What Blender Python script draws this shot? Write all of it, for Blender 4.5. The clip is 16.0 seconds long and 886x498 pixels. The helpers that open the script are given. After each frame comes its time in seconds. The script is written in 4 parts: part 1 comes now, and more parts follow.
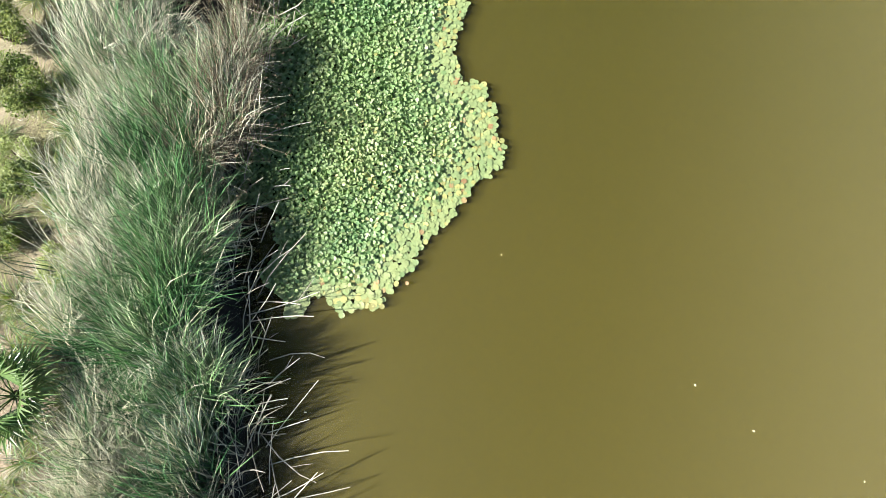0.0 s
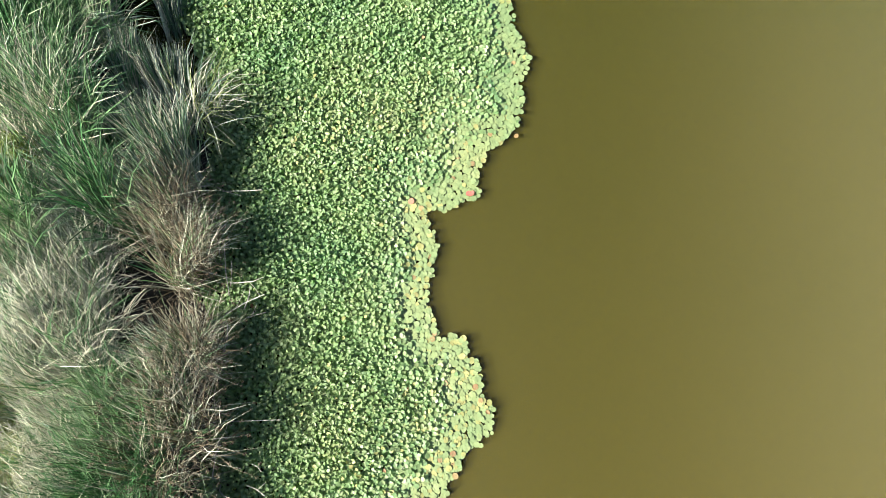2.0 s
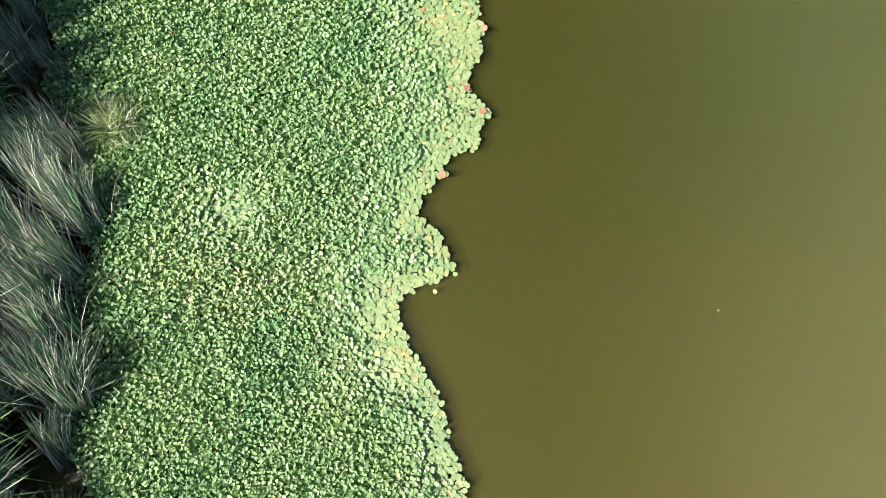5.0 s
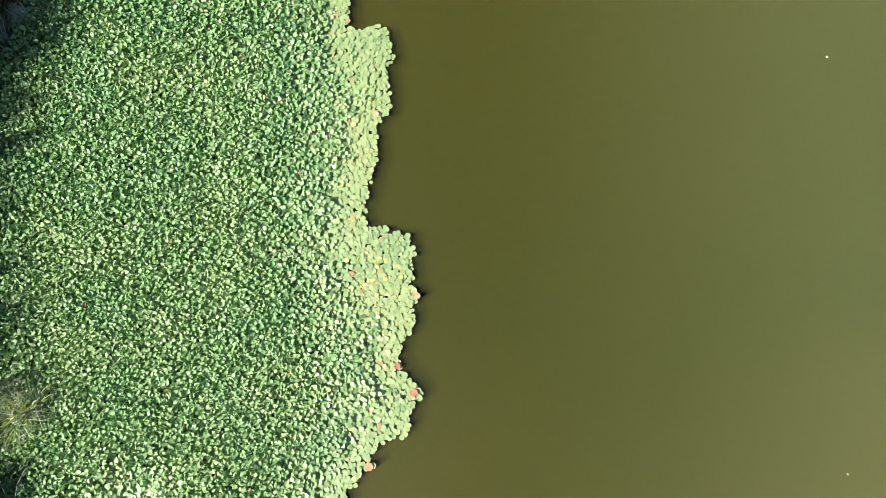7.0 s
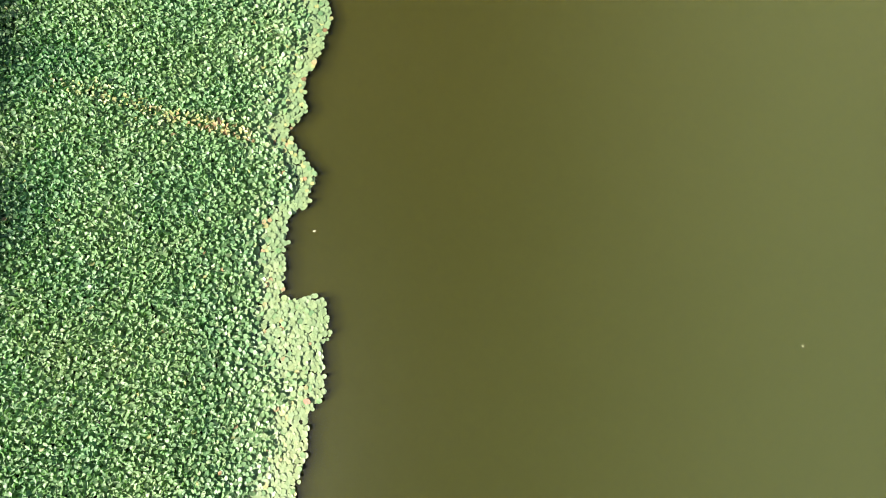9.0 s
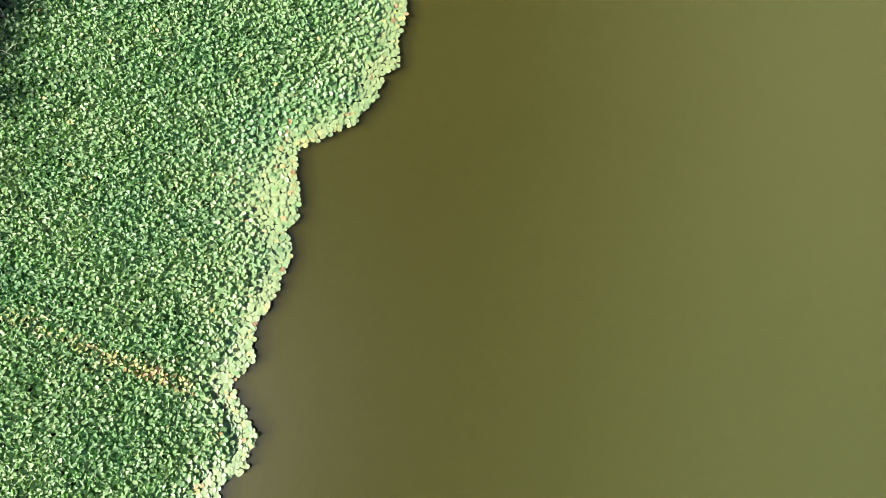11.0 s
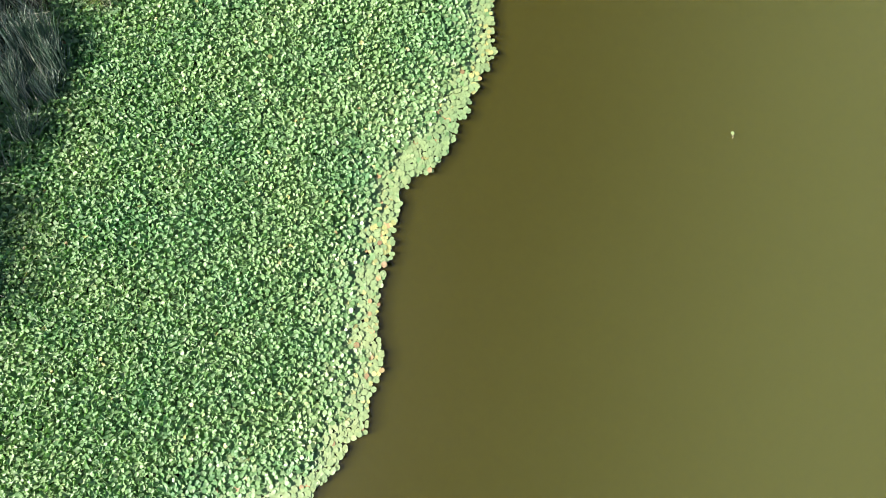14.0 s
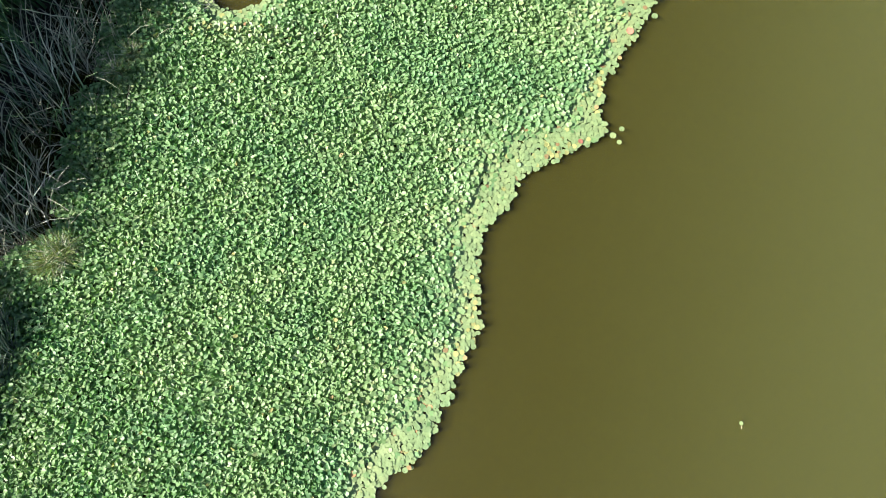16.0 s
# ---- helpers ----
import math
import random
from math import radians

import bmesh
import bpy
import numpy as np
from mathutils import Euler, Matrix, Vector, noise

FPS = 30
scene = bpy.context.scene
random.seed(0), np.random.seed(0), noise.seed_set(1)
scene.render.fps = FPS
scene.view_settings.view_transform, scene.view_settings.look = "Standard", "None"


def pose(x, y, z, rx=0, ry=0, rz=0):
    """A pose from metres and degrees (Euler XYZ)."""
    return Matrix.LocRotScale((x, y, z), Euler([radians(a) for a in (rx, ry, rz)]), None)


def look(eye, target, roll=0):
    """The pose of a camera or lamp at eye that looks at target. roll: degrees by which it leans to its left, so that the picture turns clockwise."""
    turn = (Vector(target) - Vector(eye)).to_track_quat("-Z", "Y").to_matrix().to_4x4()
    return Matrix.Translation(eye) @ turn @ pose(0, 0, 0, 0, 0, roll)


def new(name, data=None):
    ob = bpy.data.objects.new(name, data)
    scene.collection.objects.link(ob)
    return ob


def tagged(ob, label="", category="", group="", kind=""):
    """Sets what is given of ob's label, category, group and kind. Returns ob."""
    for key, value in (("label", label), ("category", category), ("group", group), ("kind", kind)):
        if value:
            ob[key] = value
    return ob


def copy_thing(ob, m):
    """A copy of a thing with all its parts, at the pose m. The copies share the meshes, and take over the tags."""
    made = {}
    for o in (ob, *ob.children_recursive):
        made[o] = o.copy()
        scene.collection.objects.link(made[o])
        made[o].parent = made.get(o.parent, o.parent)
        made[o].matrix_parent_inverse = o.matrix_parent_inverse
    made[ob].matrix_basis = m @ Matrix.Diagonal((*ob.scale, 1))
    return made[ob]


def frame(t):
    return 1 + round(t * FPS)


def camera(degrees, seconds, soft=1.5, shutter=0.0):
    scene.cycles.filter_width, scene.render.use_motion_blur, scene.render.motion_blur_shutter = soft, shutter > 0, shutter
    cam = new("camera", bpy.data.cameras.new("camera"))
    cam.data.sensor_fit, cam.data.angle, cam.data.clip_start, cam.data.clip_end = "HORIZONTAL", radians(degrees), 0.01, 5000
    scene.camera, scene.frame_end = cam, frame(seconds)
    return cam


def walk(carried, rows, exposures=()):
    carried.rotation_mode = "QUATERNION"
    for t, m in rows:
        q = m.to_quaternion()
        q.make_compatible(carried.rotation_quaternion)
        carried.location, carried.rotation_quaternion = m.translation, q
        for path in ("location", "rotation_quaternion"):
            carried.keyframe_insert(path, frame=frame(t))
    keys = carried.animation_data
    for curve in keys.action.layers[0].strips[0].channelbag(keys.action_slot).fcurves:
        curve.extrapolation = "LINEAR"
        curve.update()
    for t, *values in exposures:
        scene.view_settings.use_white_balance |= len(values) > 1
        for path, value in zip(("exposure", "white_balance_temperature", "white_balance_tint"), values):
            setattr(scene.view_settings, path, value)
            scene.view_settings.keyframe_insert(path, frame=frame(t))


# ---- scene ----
cam = camera(77.9, 16.0, soft=0.7)
PATH = [
    (0, (0.227, 0.186, 9.346), (0.178, 0.522, 7.375), -8.5),
    (0.5, (0.241, 1.329, 9.367), (0.197, 1.666, 7.396), -9.3),
    (1, (0.281, 2.518, 9.387), (0.251, 2.843, 7.414), -8.0),
    (1.5, (0.339, 3.664, 9.383), (0.329, 3.989, 7.409), -5.5),
    (2, (0.477, 4.752, 9.361), (0.495, 5.09, 7.39), -3.1),
    (2.5, (0.73, 5.93, 9.365), (0.749, 6.27, 7.395), -3.7),
    (3, (1.001, 7.143, 9.388), (1.025, 7.478, 7.416), -3.4),
    (3.5, (1.285, 8.359, 9.399), (1.321, 8.694, 7.428), -1.6),
    (4, (1.614, 9.61, 9.396), (1.659, 9.944, 7.424), -0.2),
    (4.2, (1.78, 10.101, 9.404), (1.826, 10.437, 7.433), -0.3),
    (6.3, (3.74, 15.151, 9.649), (3.77, 15.486, 7.677), -2.9),
    (6.5, (3.946, 15.64, 9.66), (3.977, 15.971, 7.688), -2.9),
    (7, (4.459, 16.86, 9.679), (4.489, 17.187, 7.706), -2.9),
    (7.5, (4.957, 18.097, 9.684), (4.978, 18.424, 7.711), -3.3),
    (8, (5.389, 19.343, 9.7), (5.415, 19.669, 7.727), -2.3),
    (8.5, (5.774, 20.566, 9.691), (5.807, 20.903, 7.72), -1.4),
    (9, (6.176, 21.804, 9.665), (6.206, 22.15, 7.695), -1.8),
    (9.5, (6.518, 23.073, 9.703), (6.552, 23.416, 7.733), -1.0),
    (10, (6.887, 24.311, 9.693), (6.913, 24.651, 7.722), -2.4),
    (10.2, (7.016, 24.778, 9.707), (7.041, 25.123, 7.737), -2.0),
    (12.3, (7.716, 29.55, 9.809), (7.705, 29.876, 7.836), 1.9),
    (12.5, (7.758, 30.004, 9.808), (7.742, 30.33, 7.835), 1.3),
    (13, (7.879, 31.137, 9.778), (7.848, 31.466, 7.805), -1.1),
    (13.5, (7.886, 32.355, 9.777), (7.858, 32.674, 7.802), -0.4),
    (14, (7.931, 33.534, 9.745), (7.897, 33.86, 7.772), -1.3),
    (14.5, (7.942, 34.74, 9.731), (7.904, 35.071, 7.759), -1.7),
    (15, (7.905, 36.013, 9.718), (7.869, 36.345, 7.746), -1.4),
    (15.5, (7.875, 37.388, 9.728), (7.837, 37.708, 7.754), -1.8),
    (16, (7.845, 38.754, 9.714), (7.807, 39.076, 7.74), -2.0),
]
walk(cam, [(t, look(eye, target, roll)) for t, eye, target, roll in PATH],
     exposures=[(0.0, 1.3), (16.0, 1.3)])

# ---- world and sun ----
SUN_ELEV, SUN_AZ = radians(42), radians(194)   # azimuth of the sun, counter-clockwise from +x
sun_dir = Vector((math.cos(SUN_ELEV) * math.cos(SUN_AZ), math.cos(SUN_ELEV) * math.sin(SUN_AZ), math.sin(SUN_ELEV)))
world = bpy.data.worlds.new("sky")
scene.world = world
world.use_nodes = True
wn = world.node_tree.nodes
sky = wn.new("ShaderNodeTexSky")
sky.sky_type = "NISHITA"
sky.sun_disc = False
sky.sun_elevation = SUN_ELEV
sky.dust_density = 1.0
sky.sun_rotation = math.pi / 2 - SUN_AZ
wn["Background"].inputs["Strength"].default_value = 0.052
world.node_tree.links.new(sky.outputs["Color"], wn["Background"].inputs["Color"])
sun_lamp = bpy.data.lights.new("sun", "SUN")
sun_lamp.energy = 5.4
sun_lamp.angle = radians(0.53)
sun_lamp.color = (1.0, 0.95, 0.86)
sun = new("sun", sun_lamp)
sun.rotation_euler = sun_dir.to_track_quat("Z", "Y").to_euler()


# ---- materials ----
def base_material(name):
    m = bpy.data.materials.new(name)
    m.use_nodes = True
    nt = m.node_tree
    return m, nt, nt.nodes["Principled BSDF"]


def math_node(nt, op, a, b):
    n = nt.nodes.new("ShaderNodeMath")
    n.operation = op
    for i, v in enumerate((a, b)):
        if isinstance(v, (int, float)):
            n.inputs[i].default_value = v
        else:
            nt.links.new(v, n.inputs[i])
    return n.outputs[0]


def noise_node(nt, scale, detail=3.0, vec=None):
    n = nt.nodes.new("ShaderNodeTexNoise")
    n.inputs["Scale"].default_value = scale
    n.inputs["Detail"].default_value = detail
    if vec is None:
        vec = nt.nodes.new("ShaderNodeNewGeometry").outputs["Position"]
    nt.links.new(vec, n.inputs["Vector"])
    return n.outputs["Fac"]


def ramp_node(nt, fac, stops):
    r = nt.nodes.new("ShaderNodeValToRGB")
    while len(r.color_ramp.elements) < len(stops):
        r.color_ramp.elements.new(0.5)
    for e, (p, c) in zip(r.color_ramp.elements, stops):
        e.position, e.color = p, (*c, 1)
    nt.links.new(fac, r.inputs["Fac"])
    return r.outputs["Color"]


def piece_random(nt):
    """A random value for each loose piece, and for each object that shares a mesh."""
    isl = nt.nodes.new("ShaderNodeNewGeometry").outputs["Random Per Island"]
    obj = nt.nodes.new("ShaderNodeObjectInfo").outputs["Random"]
    return math_node(nt, "FRACT", math_node(nt, "ADD", isl, obj), 0.0)


def hue_shift(nt, col, hue=0.5, sat=1.0, val=1.0):
    h = nt.nodes.new("ShaderNodeHueSaturation")
    for key, v in (("Hue", hue), ("Saturation", sat), ("Value", val)):
        if isinstance(v, (int, float)):
            h.inputs[key].default_value = v
        else:
            nt.links.new(v, h.inputs[key])
    nt.links.new(col, h.inputs["Color"])
    return h.outputs["Color"]


def map_range(nt, v, lo, hi):
    n = nt.nodes.new("ShaderNodeMapRange")
    nt.links.new(v, n.inputs["Value"])
    n.inputs["To Min"].default_value, n.inputs["To Max"].default_value = lo, hi
    return n.outputs["Result"]


def leaf_material(name, stops, patch=0.7, rough=0.42, val=(0.72, 1.25), through_light=0.25, hues=(0.49, 0.508), bump=30.0, along=None):
    """Plant tissue: a ramp by patches of the place, varied piece by piece, with fine mottling and light through the blade."""
    m, nt, bsdf = base_material(name)
    rnd = piece_random(nt)
    patches = noise_node(nt, patch, 4.0)
    mixed = math_node(nt, "ADD", math_node(nt, "MULTIPLY", map_range(nt, patches, -0.35, 1.35), 0.6), math_node(nt, "MULTIPLY", rnd, 0.4))
    col = ramp_node(nt, mixed, stops)
    rnd2 = math_node(nt, "FRACT", math_node(nt, "MULTIPLY", rnd, 17.3), 0.0)
    mottle = noise_node(nt, 55.0, 2.0)
    v = math_node(nt, "MULTIPLY", map_range(nt, rnd2, *val), map_range(nt, mottle, 0.75, 1.25))
    col = hue_shift(nt, col, hue=map_range(nt, rnd, *hues), val=v)
    if along:
        # a slow change of growth along the pond
        sep = nt.nodes.new("ShaderNodeSeparateXYZ")
        nt.links.new(nt.nodes.new("ShaderNodeNewGeometry").outputs["Position"], sep.inputs[0])
        run = nt.nodes.new("ShaderNodeMapRange")
        nt.links.new(math_node(nt, "ADD", sep.outputs["Y"], math_node(nt, "MULTIPLY", patches, 8.0)), run.inputs["Value"])
        run.inputs["From Min"].default_value, run.inputs["From Max"].default_value = 10.0, 30.0
        tint = nt.nodes.new("ShaderNodeMix")
        tint.data_type, tint.blend_type = "RGBA", "MULTIPLY"
        nt.links.new(run.outputs["Result"], tint.inputs[0])
        nt.links.new(col, tint.inputs[6])
        tint.inputs[7].default_value = (*along, 1)
        col = tint.outputs[2]
    nt.links.new(col, bsdf.inputs["Base Color"])
    bsdf.inputs["Roughness"].default_value = rough
    bmp = nt.nodes.new("ShaderNodeBump")
    bmp.inputs["Strength"].default_value = 0.25
    bmp.inputs["Distance"].default_value = 0.01
    nt.links.new(noise_node(nt, bump, 2.0), bmp.inputs["Height"])
    nt.links.new(bmp.outputs["Normal"], bsdf.inputs["Normal"])
    if through_light:
        tr = nt.nodes.new("ShaderNodeBsdfTranslucent")
        nt.links.new(hue_shift(nt, col, sat=1.35, val=1.15), tr.inputs["Color"])
        mix = nt.nodes.new("ShaderNodeMixShader")
        mix.inputs["Fac"].default_value = through_light
        nt.links.new(bsdf.outputs["BSDF"], mix.inputs[1])
        nt.links.new(tr.outputs["BSDF"], mix.inputs[2])
        nt.links.new(mix.outputs["Shader"], nt.nodes["Material Output"].inputs["Surface"])
    return m


LEAF = leaf_material("lily_leaf", [(0.15, (0.135, 0.275, 0.120)), (0.5, (0.235, 0.355, 0.150)), (0.9, (0.345, 0.415, 0.190))], rough=0.47, val=(0.8, 1.2), through_light=0.30, along=(0.83, 0.95, 0.92))
PALE = leaf_material("lily_pad_pale", [(0.15, (0.185, 0.28, 0.126)), (0.5, (0.25, 0.325, 0.142)), (0.9, (0.33, 0.36, 0.155))], rough=0.40, val=(0.9, 1.1), through_light=0.1, along=(0.90, 0.96, 0.98))
YELLOW = leaf_material("lily_pad_yellow", [(0.1, (0.30, 0.35, 0.12)), (0.9, (0.42, 0.38, 0.16))], rough=0.45, through_light=0.15)
RED = leaf_material("lily_pad_red", [(0.1, (0.46, 0.16, 0.11)), (0.9, (0.56, 0.27, 0.18))], rough=0.45, through_light=0.1)
BROWN = leaf_material("lily_pad_brown", [(0.1, (0.22, 0.13, 0.05)), (0.9, (0.42, 0.31, 0.15))], rough=0.6, through_light=0.1)
GREEN_REED = leaf_material("reed_green", [(0.1, (0.022, 0.085, 0.033)), (0.45, (0.065, 0.165, 0.062)), (0.66, (0.18, 0.29, 0.13)), (0.86, (0.58, 0.61, 0.45))], patch=0.8, rough=0.32, val=(0.45, 1.7), through_light=0.10)
BLUE_REED = leaf_material("reed_bluish_green", [(0.1, (0.035, 0.08, 0.055)), (0.5, (0.09, 0.15, 0.10)), (0.82, (0.50, 0.56, 0.47))], patch=0.8, rough=0.4, val=(0.5, 1.4), through_light=0.08)
STRAW = leaf_material("reed_straw", [(0.1, (0.42, 0.38, 0.27)), (0.5, (0.62, 0.61, 0.47)), (0.9, (0.78, 0.79, 0.66))], patch=0.6, rough=0.36, val=(0.45, 1.35), through_light=0.10)
RUSSET = leaf_material("reed_russet", [(0.1, (0.045, 0.033, 0.02)), (0.42, (0.11, 0.08, 0.048)), (0.66, (0.27, 0.22, 0.145)), (0.86, (0.60, 0.55, 0.44))], patch=0.9, rough=0.5, val=(0.45, 1.4), through_light=0.10)
BUSH_LEAF = leaf_material("shrub_leaf", [(0.1, (0.06, 0.11, 0.02)), (0.5, (0.13, 0.19, 0.035)), (0.9, (0.28, 0.31, 0.08))], patch=2.0, rough=0.5, val=(0.5, 1.3), through_light=0.25)
HERB_LEAF = leaf_material("herb_leaf", [(0.1, (0.20, 0.28, 0.08)), (0.9, (0.42, 0.46, 0.20))], patch=1.2, rough=0.5, through_light=0.3)
PALM_LEAF = leaf_material("palm_leaf", [(0.1, (0.07, 0.15, 0.05)), (0.9, (0.23, 0.32, 0.12))], patch=1.5, rough=0.32, through_light=0.2)
WOOD = leaf_material("dead_cane", [(0.1, (0.38, 0.34, 0.28)), (0.9, (0.66, 0.63, 0.56))], patch=2.0, rough=0.6, through_light=0.0)
BARK = leaf_material("bark", [(0.1, (0.10, 0.07, 0.05)), (0.9, (0.22, 0.17, 0.12))], patch=3.0, rough=0.8, through_light=0.0)
BIT = leaf_material("drift_bit", [(0.1, (0.55, 0.50, 0.36)), (0.9, (0.70, 0.68, 0.58))], patch=3.0, rough=0.6, through_light=0.0)


def water_material(name, clear):
    """Murky water: silt that scatters the light, with a share of clear water that lets it on to the layer below."""
    m, nt, bsdf = base_material(name)
    sep = nt.nodes.new("ShaderNodeSeparateXYZ")
    nt.links.new(nt.nodes.new("ShaderNodeNewGeometry").outputs["Position"], sep.inputs[0])
    drift = math_node(nt, "MULTIPLY", math_node(nt, "SUBTRACT", noise_node(nt, 0.16, 2.0), 0.5), 0.16)
    along = nt.nodes.new("ShaderNodeMapRange")
    nt.links.new(sep.outputs["Y"], along.inputs["Value"])
    along.inputs["From Min"].default_value, along.inputs["From Max"].default_value = -6.0, 44.0
    silt = math_node(nt, "ADD", along.outputs["Result"], drift)
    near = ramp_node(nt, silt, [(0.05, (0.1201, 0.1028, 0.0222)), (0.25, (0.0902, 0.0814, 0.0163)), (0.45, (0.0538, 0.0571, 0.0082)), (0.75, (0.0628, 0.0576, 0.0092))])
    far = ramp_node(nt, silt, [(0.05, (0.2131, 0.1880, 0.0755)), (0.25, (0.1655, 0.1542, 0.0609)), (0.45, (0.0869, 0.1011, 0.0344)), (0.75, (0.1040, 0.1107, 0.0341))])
    # paler away from the lily mats: sky sheen painted into the water colour
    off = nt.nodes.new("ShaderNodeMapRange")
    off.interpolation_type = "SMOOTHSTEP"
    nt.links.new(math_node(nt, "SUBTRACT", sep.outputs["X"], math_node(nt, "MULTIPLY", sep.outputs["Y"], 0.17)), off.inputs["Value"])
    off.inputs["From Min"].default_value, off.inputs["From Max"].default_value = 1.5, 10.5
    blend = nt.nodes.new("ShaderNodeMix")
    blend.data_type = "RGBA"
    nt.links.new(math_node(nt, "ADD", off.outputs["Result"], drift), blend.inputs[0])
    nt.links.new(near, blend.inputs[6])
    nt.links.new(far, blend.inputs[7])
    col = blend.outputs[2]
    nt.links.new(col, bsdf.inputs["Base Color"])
    bsdf.inputs["Roughness"].default_value = 0.1
    bsdf.inputs["IOR"].default_value = 1.33
    bsdf.inputs["Subsurface Weight"].default_value = 1.0
    bsdf.inputs["Subsurface Radius"].default_value = (1.0, 0.9, 0.45)
    bsdf.inputs["Subsurface Scale"].default_value = 0.5
    if clear:
        bmp = nt.nodes.new("ShaderNodeBump")
        bmp.inputs["Strength"].default_value = 0.05
        bmp.inputs["Distance"].default_value = 0.02
        nt.links.new(noise_node(nt, 2.5, 2.0), bmp.inputs["Height"])
        nt.links.new(bmp.outputs["Normal"], bsdf.inputs["Normal"])
        bsdf.inputs["Subsurface Weight"].default_value = 0.0
        gloss = nt.nodes.new("ShaderNodeBsdfGlossy")
        gloss.inputs["Roughness"].default_value = 0.36
        nt.links.new(bmp.outputs["Normal"], gloss.inputs["Normal"])
        bsdf.inputs["Specular IOR Level"].default_value = 0.0
        clearness = nt.nodes.new("ShaderNodeMixShader")
        clearness.inputs["Fac"].default_value = clear
        nt.links.new(bsdf.outputs["BSDF"], clearness.inputs[1])
        nt.links.new(nt.nodes.new("ShaderNodeBsdfTransparent").outputs["BSDF"], clearness.inputs[2])
        out = clearness.outputs["Shader"]
        if name == "pond_surface":
            fres = nt.nodes.new("ShaderNodeFresnel")
            fres.inputs["IOR"].default_value = 1.36
            top = nt.nodes.new("ShaderNodeMixShader")
            nt.links.new(math_node(nt, "MINIMUM", fres.outputs["Fac"], 0.06), top.inputs["Fac"])     # the mirror of the sky only, also from below
            nt.links.new(out, top.inputs[1])
            nt.links.new(gloss.outputs["BSDF"], top.inputs[2])
            out = top.outputs["Shader"]
        nt.links.new(out, nt.nodes["Material Output"].inputs["Surface"])
    else:
        bsdf.inputs["Specular IOR Level"].default_value = 0.0
    return m


def soil_material():
    m, nt, bsdf = base_material("bank_soil")
    fine = noise_node(nt, 18.0, 6.0)
    broad = noise_node(nt, 1.1, 4.0)
    f = math_node(nt, "ADD", math_node(nt, "MULTIPLY", broad, 0.65), math_node(nt, "MULTIPLY", fine, 0.35))
    col = ramp_node(nt, f, [(0.38, (0.07, 0.055, 0.04)), (0.47, (0.19, 0.15, 0.105)), (0.56, (0.36, 0.29, 0.215)), (0.68, (0.50, 0.42, 0.33))])
    # thin olive growth in wide patches
    growth = nt.nodes.new("ShaderNodeMix")
    growth.data_type = "RGBA"
    cover = math_node(nt, "ADD", noise_node(nt, 0.22, 4.0), math_node(nt, "MULTIPLY", fine, 0.35))
    nt.links.new(ramp_node(nt, cover, [(0.56, (0, 0, 0)), (0.80, (0.85, 0.85, 0.85))]), growth.inputs[0])
    nt.links.new(col, growth.inputs[6])
    nt.links.new(ramp_node(nt, fine, [(0.35, (0.075, 0.085, 0.03)), (0.65, (0.20, 0.20, 0.09))]), growth.inputs[7])
    col = growth.outputs[2]
    sep = nt.nodes.new("ShaderNodeSeparateXYZ")
    nt.links.new(nt.nodes.new("ShaderNodeNewGeometry").outputs["Position"], sep.inputs[0])
    wet_shade = nt.nodes.new("ShaderNodeMapRange")
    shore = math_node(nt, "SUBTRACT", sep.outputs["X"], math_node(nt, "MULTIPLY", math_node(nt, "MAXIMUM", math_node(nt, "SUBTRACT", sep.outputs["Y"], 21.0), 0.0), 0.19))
    nt.links.new(math_node(nt, "ADD", shore, math_node(nt, "MULTIPLY", broad, 1.2)), wet_shade.inputs["Value"])
    wet_shade.inputs["From Min"].default_value, wet_shade.inputs["From Max"].default_value = -6.0, -5.3
    # wet mud, its colour blackened to deepen the shade between the reeds
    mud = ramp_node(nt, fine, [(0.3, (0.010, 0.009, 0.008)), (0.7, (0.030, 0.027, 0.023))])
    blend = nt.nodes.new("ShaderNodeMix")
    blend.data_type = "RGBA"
    nt.links.new(wet_shade.outputs["Result"], blend.inputs[0])
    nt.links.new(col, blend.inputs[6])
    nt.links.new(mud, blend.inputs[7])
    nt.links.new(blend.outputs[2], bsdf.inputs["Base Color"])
    bsdf.inputs["Roughness"].default_value = 0.9
    bmp = nt.nodes.new("ShaderNodeBump")
    bmp.inputs["Strength"].default_value = 0.6
    bmp.inputs["Distance"].default_value = 0.03
    nt.links.new(noise_node(nt, 25.0, 5.0), bmp.inputs["Height"])
    nt.links.new(bmp.outputs["Normal"], bsdf.inputs["Normal"])
    return m


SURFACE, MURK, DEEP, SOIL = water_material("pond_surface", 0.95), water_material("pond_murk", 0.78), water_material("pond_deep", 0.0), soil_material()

# ---- plan: outer rim of the lily mats and the line of the bank, in metres ----
RIM_A = [(-2.74, .49), (-2.36, .68), (-2.17, .92), (-1.78, .63), (-1.58, .55), (-1.39, .77), (-1.1, .7), (-.91, .98), (-.63, 1.3), (-.38, 1.47), (-.48, 1.64),
         (-.19, 1.89), (.15, 2.29), (.51, 2.74), (.86, 3.04), (1.09, 3.22), (1.15, 3.62), (.97, 3.88), (.98, 4.26), (.89, 4.75), (.68, 4.92), (.41, 4.9),
         (.23, 5.62), (.46, 6.12), (.53, 6.4), (.40, 7.03), (.82, 6.97), (1.38, 7.27), (1.38, 7.7), (1.62, 8.05), (2.16, 8.35), (2.34, 8.84), (2.31, 9.24),
         (2.57, 9.72), (2.47, 10.03), (2.38, 10.55), (2.29, 11.19), (2.04, 11.87), (1.77, 12.56)]
